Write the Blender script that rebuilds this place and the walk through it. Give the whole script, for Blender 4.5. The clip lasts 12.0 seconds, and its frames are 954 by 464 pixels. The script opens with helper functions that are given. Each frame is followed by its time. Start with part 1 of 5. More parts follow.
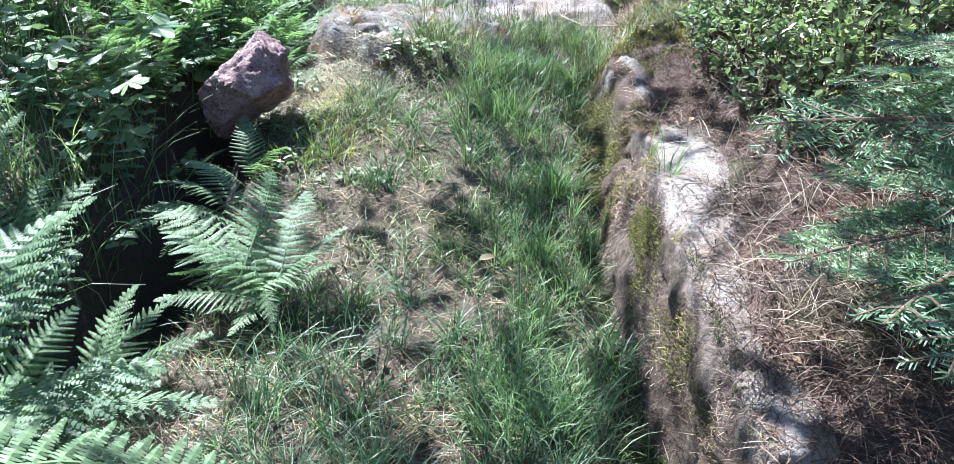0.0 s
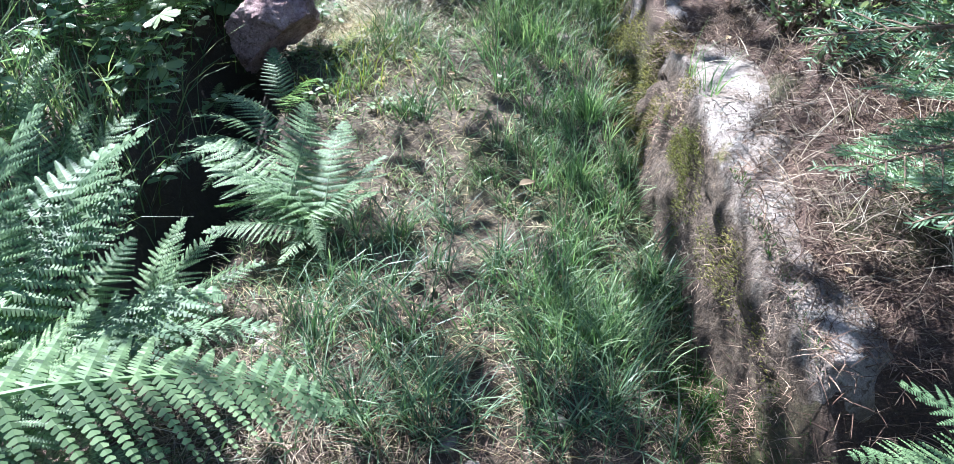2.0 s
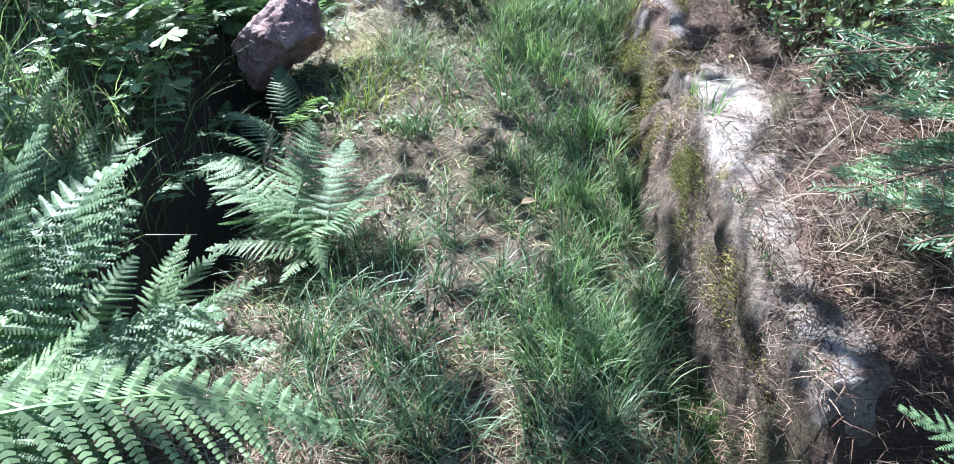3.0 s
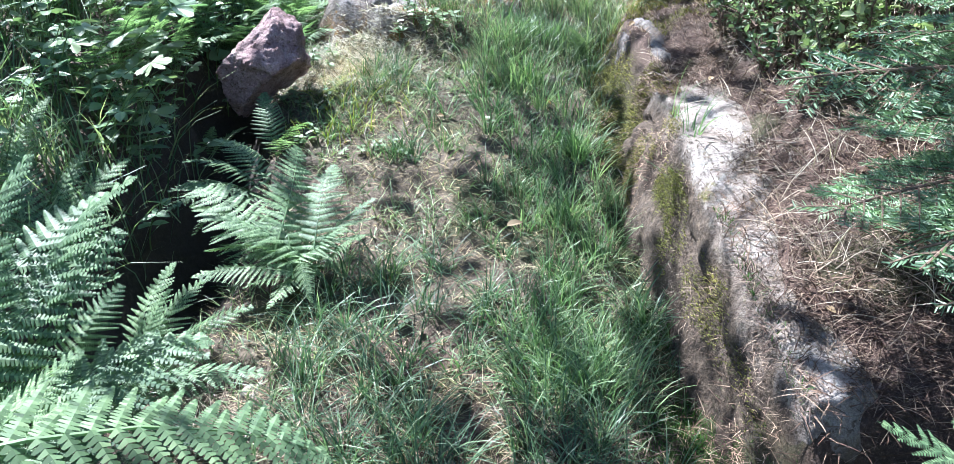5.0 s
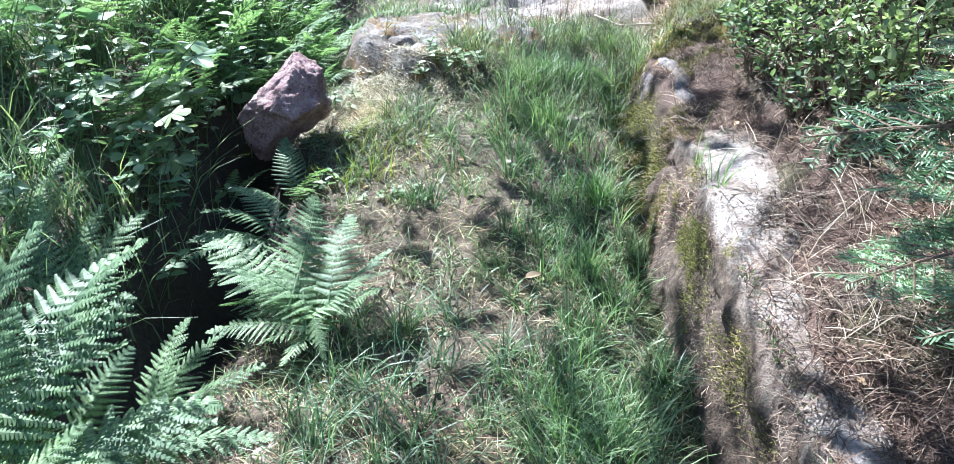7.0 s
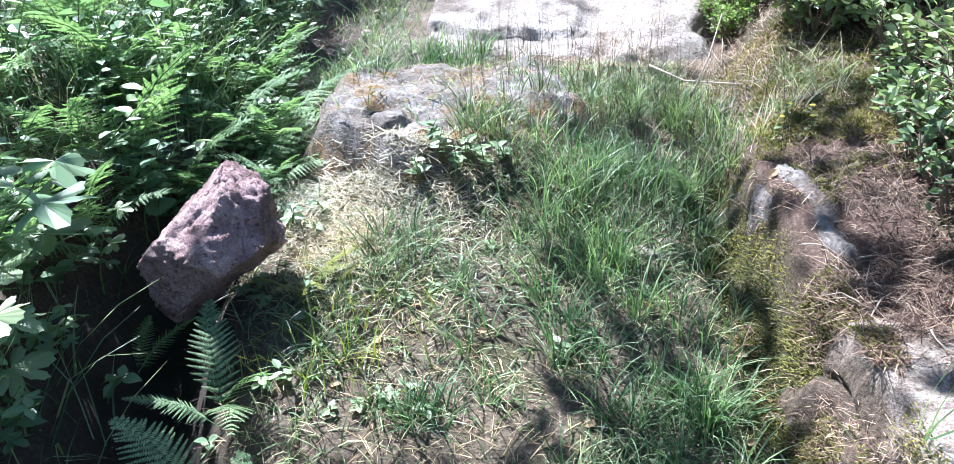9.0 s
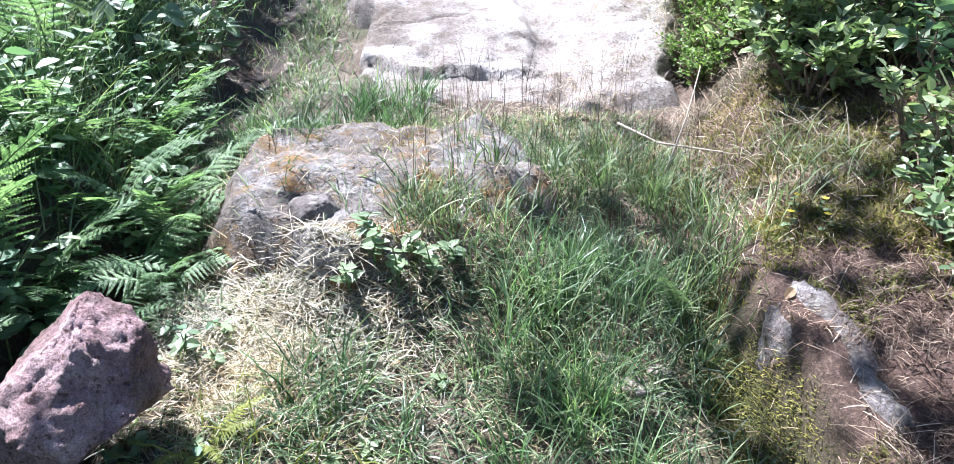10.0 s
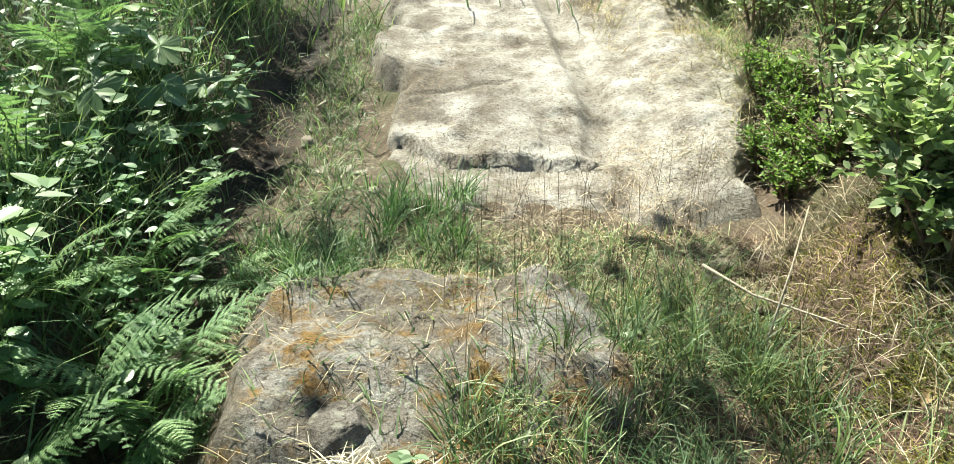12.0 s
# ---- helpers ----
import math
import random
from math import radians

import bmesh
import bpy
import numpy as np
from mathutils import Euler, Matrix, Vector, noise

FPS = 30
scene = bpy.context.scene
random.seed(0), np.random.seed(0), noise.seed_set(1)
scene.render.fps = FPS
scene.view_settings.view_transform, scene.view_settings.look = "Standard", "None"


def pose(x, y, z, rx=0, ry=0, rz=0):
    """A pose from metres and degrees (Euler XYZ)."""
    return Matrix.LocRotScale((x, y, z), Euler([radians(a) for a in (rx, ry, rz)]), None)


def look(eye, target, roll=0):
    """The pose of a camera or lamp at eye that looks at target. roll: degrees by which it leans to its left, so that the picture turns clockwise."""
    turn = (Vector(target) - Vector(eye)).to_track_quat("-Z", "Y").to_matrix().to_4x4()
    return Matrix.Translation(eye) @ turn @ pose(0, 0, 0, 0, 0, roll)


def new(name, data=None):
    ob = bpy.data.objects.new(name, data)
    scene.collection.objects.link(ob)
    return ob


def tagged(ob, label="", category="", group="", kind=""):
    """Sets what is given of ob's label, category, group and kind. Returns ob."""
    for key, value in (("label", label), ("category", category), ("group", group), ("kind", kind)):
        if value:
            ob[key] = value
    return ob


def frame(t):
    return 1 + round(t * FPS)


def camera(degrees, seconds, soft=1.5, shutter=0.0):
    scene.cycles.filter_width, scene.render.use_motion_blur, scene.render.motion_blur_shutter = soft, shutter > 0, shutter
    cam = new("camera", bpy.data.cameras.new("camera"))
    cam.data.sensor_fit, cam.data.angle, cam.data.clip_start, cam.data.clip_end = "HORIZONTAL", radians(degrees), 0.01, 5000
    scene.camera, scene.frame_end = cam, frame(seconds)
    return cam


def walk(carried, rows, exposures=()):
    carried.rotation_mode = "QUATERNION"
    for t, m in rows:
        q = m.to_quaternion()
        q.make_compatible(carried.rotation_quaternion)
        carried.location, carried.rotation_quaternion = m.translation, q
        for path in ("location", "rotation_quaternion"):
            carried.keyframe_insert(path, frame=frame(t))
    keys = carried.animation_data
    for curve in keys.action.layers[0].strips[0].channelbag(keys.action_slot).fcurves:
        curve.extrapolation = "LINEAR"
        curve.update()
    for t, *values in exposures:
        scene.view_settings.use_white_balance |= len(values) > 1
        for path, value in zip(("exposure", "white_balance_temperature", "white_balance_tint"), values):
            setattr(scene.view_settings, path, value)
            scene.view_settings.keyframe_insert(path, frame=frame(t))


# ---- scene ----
cam = camera(64.9, 12.0, 0.6)

PATH = [
    (0, (0.001, 0.001, 1.514), (0.037, 1.831, 0.709), 1.9),
    (0.5, (-0.077, -0.013, 1.527), (-0.08, 1.814, 0.714), -0.2),
    (1, (-0.11, -0.029, 1.51), (-0.082, 1.772, 0.64), 0.0),
    (1.5, (-0.1, -0.03, 1.504), (-0.066, 1.737, 0.568), -0.4),
    (2, (-0.098, -0.028, 1.487), (-0.081, 1.729, 0.532), 0.2),
    (2.5, (-0.089, -0.031, 1.5), (-0.096, 1.73, 0.552), -0.1),
    (3, (-0.071, -0.026, 1.499), (-0.083, 1.749, 0.578), -0.1),
    (5, (-0.071, -0.033, 1.511), (-0.046, 1.767, 0.638), -0.4),
    (5.5, (-0.046, -0.04, 1.511), (-0.058, 1.771, 0.663), -0.6),
    (6, (-0.03, -0.035, 1.517), (-0.044, 1.79, 0.697), -0.4),
    (6.5, (0.015, -0.021, 1.533), (-0.036, 1.814, 0.739), -1.6),
    (6.7, (0.004, -0.011, 1.558), (-0.063, 1.815, 0.745), -1.6),
    (8.3, (-0.089, 0.767, 1.626), (-0.118, 2.577, 0.777), -2.4),
    (8.5, (-0.09, 0.899, 1.658), (-0.187, 2.696, 0.787), -3.7),
    (9, (-0.143, 1.216, 1.69), (-0.182, 3.014, 0.816), -1.5),
    (9.5, (-0.205, 1.435, 1.76), (-0.036, 3.258, 0.956), -0.6),
    (10, (-0.167, 1.746, 1.764), (-0.037, 3.538, 0.885), 0.5),
    (10.5, (-0.129, 1.918, 1.896), (-0.13, 3.726, 1.041), -0.4),
    (11, (-0.179, 2.1, 1.881), (-0.226, 3.841, 0.898), 1.3),
    (11.5, (-0.254, 2.326, 1.968), (-0.199, 4.035, 0.931), 1.8),
    (12, (-0.268, 2.371, 2.016), (-0.159, 4.146, 1.101), 1.9),
]
walk(cam, [(t, look(eye, target, roll)) for t, eye, target, roll in PATH], [(0, 2.04, 5350, 14), (8.3, 2.18, 5350, 12), (9.2, 2.14, 5350, 16), (10.1, 1.97, 5500, 18), (10.6, 1.77, 5800, 12), (11.2, 1.62, 6650, -1), (12, 1.54, 6750, -6)])

# ---- world, sun, exposure ----
SUN_FROM = Vector((-0.42, 0.55, 1.0)).normalized()
world = bpy.data.worlds.new("sky")
scene.world = world
world.use_nodes = True
wn = world.node_tree.nodes
sky = wn.new("ShaderNodeTexSky")
sky.sky_type = "NISHITA"
sky.sun_disc = False
sky.sun_elevation = math.asin(SUN_FROM.z)
sky.sun_rotation = math.atan2(SUN_FROM.x, SUN_FROM.y)
wn["Background"].inputs["Strength"].default_value = 0.046
world.node_tree.links.new(sky.outputs[0], wn["Background"].inputs["Color"])
sun = new("sun", bpy.data.lights.new("sun", "SUN"))
sun.data.energy = 5.0
sun.data.angle = radians(0.53)
sun.data.color = (1.0, 0.95, 0.86)
sun.matrix_world = look(SUN_FROM * 20, (0, 0, 0))

# ---- materials ----
def nodes_of(name):
    m = bpy.data.materials.new(name)
    m.use_nodes = True
    return m, m.node_tree, m.node_tree.nodes["Principled BSDF"], m.node_tree.nodes["Material Output"]


def node(tree, kind, **inputs):
    n = tree.nodes.new(kind)
    for key, value in inputs.items():
        n.inputs[key.replace("_", " ")].default_value = value
    return n


def noise_tex(tree, scale, detail=6.0, rough=0.6, coords=None):
    n = node(tree, "ShaderNodeTexNoise", Scale=scale, Detail=detail, Roughness=rough)
    if coords:
        tree.links.new(coords, n.inputs["Vector"])
    return n.outputs["Fac"]


def world_coords(tree):
    return tree.nodes.new("ShaderNodeNewGeometry").outputs["Position"]


def ramp(tree, fac, stops):
    r = tree.nodes.new("ShaderNodeValToRGB")
    while len(r.color_ramp.elements) < len(stops):
        r.color_ramp.elements.new(0.5)
    for e, (p, c) in zip(r.color_ramp.elements, stops):
        e.position, e.color = p, (*c, 1)
    tree.links.new(fac, r.inputs[0])
    return r.outputs[0]


def mixed(tree, fac, a, b, blend="MIX"):
    n = tree.nodes.new("ShaderNodeMix")
    n.data_type, n.blend_type = "RGBA", blend
    for socket, value in ((n.inputs[0], fac), (n.inputs[6], a), (n.inputs[7], b)):
        if hasattr(value, "is_linked"):
            tree.links.new(value, socket)
        else:
            socket.default_value = value if isinstance(value, float) else (*value, 1)
    return n.outputs[2]


def bumped(tree, shader, fac, strength, distance):
    b = node(tree, "ShaderNodeBump", Strength=strength, Distance=distance)
    tree.links.new(fac, b.inputs["Height"])
    tree.links.new(b.outputs[0], shader.inputs["Normal"])


def leafy(name, dark, mid, light, through_light=0.35, gloss=0.45, patch=3.0):
    """Leaves and blades: varied from piece to piece and from place to place, and letting some light through."""
    m, tree, shader, out = nodes_of(name)
    geo = tree.nodes.new("ShaderNodeNewGeometry")
    info = tree.nodes.new("ShaderNodeObjectInfo")
    add = node(tree, "ShaderNodeMath")
    add.operation = "MULTIPLY_ADD"
    tree.links.new(info.outputs["Random"], add.inputs[0])
    add.inputs[1].default_value = 0.35
    tree.links.new(geo.outputs["Random Per Island"], add.inputs[2])
    scaled = node(tree, "ShaderNodeMath")
    scaled.operation = "MULTIPLY"
    scaled.inputs[1].default_value = 0.74
    tree.links.new(add.outputs[0], scaled.inputs[0])
    own = ramp(tree, scaled.outputs[0], ((0.0, tuple(0.6 * c for c in dark)), (0.5, mid), (0.92, tuple(1.1 * c for c in light))))
    place = ramp(tree, noise_tex(tree, patch, 3.0, 0.6, geo.outputs["Position"]), ((0.3, (0.55, 0.6, 0.58)), (0.7, (1.25, 1.15, 0.98))))
    colour = mixed(tree, 1.0, own, place, "MULTIPLY")
    tree.links.new(colour, shader.inputs["Base Color"])
    shader.inputs["Roughness"].default_value = gloss
    glow = tree.nodes.new("ShaderNodeBsdfTranslucent")
    tree.links.new(mixed(tree, 1.0, colour, (1.1, 1.25, 0.75), "MULTIPLY"), glow.inputs["Color"])
    mix = tree.nodes.new("ShaderNodeMixShader")
    mix.inputs[0].default_value = through_light
    tree.links.new(shader.outputs[0], mix.inputs[1])
    tree.links.new(glow.outputs[0], mix.inputs[2])
    tree.links.new(mix.outputs[0], out.inputs["Surface"])
    return m


def rocky(name, dark, mid, light, moss=0.0, moss_colour=(0.13, 0.13, 0.03), spots=0.5, soil=False, stains=0.0):
    """Weathered stone: broad stains, fine crystals, lichen spots, and moss where it is asked for."""
    m, tree, shader, out = nodes_of(name)
    at = world_coords(tree)
    broad = noise_tex(tree, 5.0, 8.0, 0.65, at)
    fine = noise_tex(tree, 90.0, 5.0, 0.7, at)
    grain = noise_tex(tree, 320.0, 2.0, 0.6, at)
    base = ramp(tree, broad, ((0.3, dark), (0.5, mid), (0.72, light)))
    base = mixed(tree, 1.0, base, ramp(tree, fine, ((0.3, (0.62, 0.6, 0.58)), (0.65, (1.15, 1.15, 1.15)))), "MULTIPLY")
    base = mixed(tree, 1.0, base, ramp(tree, grain, ((0.35, (0.72, 0.7, 0.7)), (0.6, (1.1, 1.1, 1.1)))), "MULTIPLY")
    lichen = ramp(tree, noise_tex(tree, 26.0, 4.0, 0.5, at), ((0.58, (0, 0, 0)), (0.66, (spots, spots, spots))))
    base = mixed(tree, lichen, base, (0.45, 0.45, 0.4))
    if moss > 0:
        grown = ramp(tree, noise_tex(tree, 8.0, 7.0, 0.7, at), ((0.62 - 0.35 * moss, (0, 0, 0)), (0.72 - 0.35 * moss, (1, 1, 1))))
        tint = ramp(tree, noise_tex(tree, 60.0, 4.0, 0.7, at), ((0.3, tuple(0.5 * c for c in moss_colour)), (0.7, tuple(1.5 * c for c in moss_colour))))
        base = mixed(tree, grown, base, tint)
    if stains > 0:
        k = 1 - stains
        base = mixed(tree, 1.0, base, ramp(tree, noise_tex(tree, 5.0, 10.0, 0.78, at), ((0.38, (k, 0.92 * k, 0.82 * k)), (0.58, (1, 1, 1)))), "MULTIPLY")
    if stains > 0:
        base = mixed(tree, 1.0, base, ramp(tree, noise_tex(tree, 75.0, 3.0, 0.5, at), ((0.60, (1, 1, 1)), (0.66, (0.45, 0.40, 0.34)))), "MULTIPLY")
    if soil:
        earth = ramp(tree, noise_tex(tree, 45.0, 7.0, 0.75, at), ((0.3, (0.025, 0.017, 0.011)), (0.52, (0.085, 0.06, 0.04)), (0.7, (0.2, 0.15, 0.1))))
        mask = tree.nodes.new("ShaderNodeAttribute")
        mask.attribute_name = "soil_and_shade"
        base = mixed(tree, mask.outputs["Fac"], base, earth)
    tree.links.new(base, shader.inputs["Base Color"])
    shader.inputs["Roughness"].default_value = 0.85
    both = node(tree, "ShaderNodeMath")
    both.operation = "MULTIPLY_ADD"
    tree.links.new(fine, both.inputs[0])
    both.inputs[1].default_value = 0.6
    tree.links.new(broad, both.inputs[2])
    bumped(tree, shader, both.outputs[0], 1.0, 0.02)
    return m


def woody(name, dark, light, scale=40.0):
    m, tree, shader, out = nodes_of(name)
    at = world_coords(tree)
    tree.links.new(ramp(tree, noise_tex(tree, scale, 6.0, 0.7, at), ((0.3, dark), (0.7, light))), shader.inputs["Base Color"])
    shader.inputs["Roughness"].default_value = 0.85
    bumped(tree, shader, noise_tex(tree, scale * 3, 4.0, 0.6, at), 0.6, 0.004)
    return m


def earthy():
    """Forest soil: brown litter, black mud in the ditch and moss, by masks; the black also paints shade in the hollow
    at the stone end.
    """
    m, tree, shader, out = nodes_of("forest_soil")
    at = world_coords(tree)
    fine = noise_tex(tree, 70.0, 8.0, 0.75, at)
    soil = ramp(tree, fine, ((0.3, (0.03, 0.022, 0.015)), (0.5, (0.10, 0.076, 0.052)), (0.7, (0.28, 0.22, 0.155))))
    litter = ramp(tree, noise_tex(tree, 110.0, 8.0, 0.8, at), ((0.3, (0.02, 0.012, 0.009)), (0.52, (0.085, 0.05, 0.036)), (0.7, (0.27, 0.19, 0.14))))
    mud_and_shade = ramp(tree, noise_tex(tree, 30.0, 6.0, 0.7, at), ((0.3, (0.008, 0.006, 0.005)), (0.7, (0.03, 0.023, 0.018))))
    moss = ramp(tree, noise_tex(tree, 60.0, 5.0, 0.7, at), ((0.3, (0.018, 0.026, 0.008)), (0.7, (0.075, 0.08, 0.02))))
    colour = soil
    for key, over in (("litter", litter), ("mud_and_shade", mud_and_shade), ("moss", moss)):
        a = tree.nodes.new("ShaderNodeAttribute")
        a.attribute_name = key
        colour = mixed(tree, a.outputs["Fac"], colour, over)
    tree.links.new(colour, shader.inputs["Base Color"])
    shader.inputs["Roughness"].default_value = 0.9
    bumped(tree, shader, fine, 0.8, 0.015)
    return m


SOIL = earthy()
GRASS = leafy("grass_blade", (0.045, 0.085, 0.045), (0.135, 0.215, 0.11), (0.37, 0.44, 0.27))
VIVID = leafy("fresh_grass_blade", (0.035, 0.085, 0.04), (0.125, 0.235, 0.105), (0.33, 0.45, 0.26))
BLUE_GRASS = leafy("blue_grass_blade", (0.04, 0.10, 0.06), (0.115, 0.21, 0.125), (0.30, 0.39, 0.26))
STRAW = leafy("dry_straw", (0.08, 0.055, 0.03), (0.27, 0.205, 0.12), (0.62, 0.53, 0.37), 0.2, 0.7)
# pale straw, made near white so that its colour carries sunlight
SUN_PATCH = leafy("bleached_straw", (0.42, 0.37, 0.30), (0.66, 0.61, 0.54), (0.82, 0.79, 0.73), 0.2, 0.7)
LITTER = leafy("brown_litter", (0.04, 0.021, 0.016), (0.125, 0.074, 0.056), (0.45, 0.35, 0.28), 0.1, 0.75)
PALE_LITTER = leafy("pale_litter", (0.15, 0.10, 0.08), (0.38, 0.30, 0.245), (0.70, 0.62, 0.54), 0.15, 0.75)
BRIGHT = leafy("yellow_green_leaf", (0.12, 0.17, 0.03), (0.22, 0.27, 0.05), (0.36, 0.36, 0.09))
FERN = leafy("fern_green", (0.11, 0.20, 0.105), (0.19, 0.31, 0.17), (0.30, 0.42, 0.25), 0.38, 0.55)
NETTLE = leafy("herb_leaf", (0.09, 0.18, 0.11), (0.17, 0.29, 0.18), (0.31, 0.44, 0.29), 0.4, 0.42)
PALE = leafy("pale_leaf", (0.13, 0.21, 0.12), (0.20, 0.29, 0.17), (0.33, 0.41, 0.26), 0.3, 0.45)
BILBERRY = leafy("shrub_leaf", (0.14, 0.22, 0.115), (0.27, 0.36, 0.205), (0.49, 0.55, 0.38), 0.38, 0.4)
HEATH = leafy("heath_leaf", (0.08, 0.16, 0.04), (0.17, 0.29, 0.075), (0.32, 0.44, 0.15), 0.35, 0.5)
SPRUCE = leafy("spruce_needle", (0.10, 0.19, 0.12), (0.21, 0.34, 0.22), (0.36, 0.50, 0.34), 0.22, 0.5)
MOSS = leafy("moss_tuft", (0.045, 0.05, 0.015), (0.13, 0.135, 0.035), (0.29, 0.28, 0.07), 0.25, 0.8)
DEEP_MOSS = leafy("deep_moss_tuft", (0.02, 0.06, 0.012), (0.045, 0.12, 0.02), (0.09, 0.18, 0.035), 0.25, 0.8)
CANOPY = leafy("canopy_leaf", (0.03, 0.08, 0.02), (0.06, 0.13, 0.03), (0.10, 0.18, 0.05), 0.35, 0.5)
DEAD_LEAF = leafy("dead_leaf", (0.22, 0.13, 0.07), (0.32, 0.23, 0.14), (0.46, 0.38, 0.27), 0.25, 0.7)
GRANITE = rocky("pale_granite", (0.21, 0.18, 0.165), (0.42, 0.392, 0.372), (0.57, 0.545, 0.525), soil=True, stains=0.38)
SLAB_STONE = rocky("brownish_granite", (0.17, 0.14, 0.115), (0.33, 0.285, 0.25), (0.50, 0.455, 0.415), 0.05, (0.16, 0.15, 0.03), soil=True, stains=0.35)
HUMP_STONE = rocky("grey_mossy_granite", (0.14, 0.12, 0.105), (0.23, 0.215, 0.205), (0.40, 0.39, 0.38), 0.36, (0.20, 0.115, 0.03), 0.4, soil=True, stains=0.3)
GREY_STONE = rocky("grey_granite", (0.11, 0.095, 0.09), (0.22, 0.20, 0.19), (0.37, 0.345, 0.335), 0.1, (0.12, 0.11, 0.03), stains=0.4)
PINK_STONE = rocky("pinkish_sandstone", (0.20, 0.135, 0.135), (0.38, 0.25, 0.26), (0.52, 0.40, 0.40), 0.0, spots=0.2, stains=0.45)
SMALL_STONE = rocky("small_stone", (0.2, 0.16, 0.13), (0.33, 0.28, 0.24), (0.5, 0.45, 0.4))
YELLOW = leafy("yellow_petal", (0.55, 0.45, 0.03), (0.7, 0.6, 0.05), (0.8, 0.7, 0.1), 0.3, 0.6)
BARK = woody("bark", (0.03, 0.022, 0.016), (0.14, 0.1, 0.075))
TWIG = woody("twig_bark", (0.07, 0.045, 0.03), (0.24, 0.17, 0.12), 90.0)
GREEN_STEM = woody("green_stem", (0.05, 0.1, 0.03), (0.14, 0.2, 0.06), 60.0)
PALE_TWIG = woody("dry_twig", (0.2, 0.16, 0.12), (0.5, 0.44, 0.36), 70.0)


# ---- mesh helpers ----
def mesh_of(name, verts, faces, material, smooth_faces=False):
    me = bpy.data.meshes.new(name)
    me.from_pydata([tuple(v) for v in verts], [], faces)
    for mat in (material if isinstance(material, (list, tuple)) else [material]):
        me.materials.append(mat)
    if smooth_faces:
        me.polygons.foreach_set("use_smooth", [True] * len(me.polygons))
    return me


def quads_mesh(name, verts, quads, material, smooth_faces=False):
    """A mesh from arrays of corners (n, 3) and of four-cornered faces (m, 4)."""
    me = bpy.data.meshes.new(name)
    verts, quads = np.asarray(verts, np.float32), np.asarray(quads, np.int32)
    me.vertices.add(len(verts))
    me.vertices.foreach_set("co", verts.ravel())
    me.loops.add(quads.size)
    me.loops.foreach_set("vertex_index", quads.ravel())
    me.polygons.add(len(quads))
    me.polygons.foreach_set("loop_start", np.arange(0, quads.size, 4, dtype=np.int32))
    me.polygons.foreach_set("use_smooth", np.full(len(quads), smooth_faces))
    me.materials.append(material)
    me.update(calc_edges=True)
    me.validate()
    return me


def part(name, data, parent, label="", m=None):
    ob = new(name, data)
    ob.parent = parent
    if m is not None:
        ob.matrix_basis = m
    return tagged(ob, label)


def thing(name, place, label, category, group="", kind="", turn=0.0, size=1.0):
    ob = new(name)
    ob.empty_display_size = 0.05
    ob.matrix_basis = pose(*place, 0, 0, turn) @ Matrix.Scale(size, 4)
    return tagged(ob, label, category, group, kind)


def tube(points, radii, sides=6):
    """Corners and faces of a tapered round stem along points."""
    points = [Vector(p) for p in points]
    verts, faces = [], []
    for i, p in enumerate(points):
        way = (points[min(i + 1, len(points) - 1)] - points[max(i - 1, 0)]).normalized()
        side = way.cross(Vector((0.31, 0.22, 0.93))).normalized()
        other = way.cross(side)
        for k in range(sides):
            a = 2 * math.pi * k / sides
            verts.append(p + radii[i] * (math.cos(a) * side + math.sin(a) * other))
    for i in range(len(points) - 1):
        for k in range(sides):
            faces.append((i * sides + k, i * sides + (k + 1) % sides, (i + 1) * sides + (k + 1) % sides, (i + 1) * sides + k))
    faces.append(tuple(range(sides))[::-1])
    faces.append(tuple(range((len(points) - 1) * sides, len(points) * sides)))
    return verts, faces


def joined(pieces):
    verts, faces = [], []
    for v, f in pieces:
        faces += [tuple(i + len(verts) for i in face) for face in f]
        verts += list(v)
    return verts, faces


rng = np.random.default_rng(7)


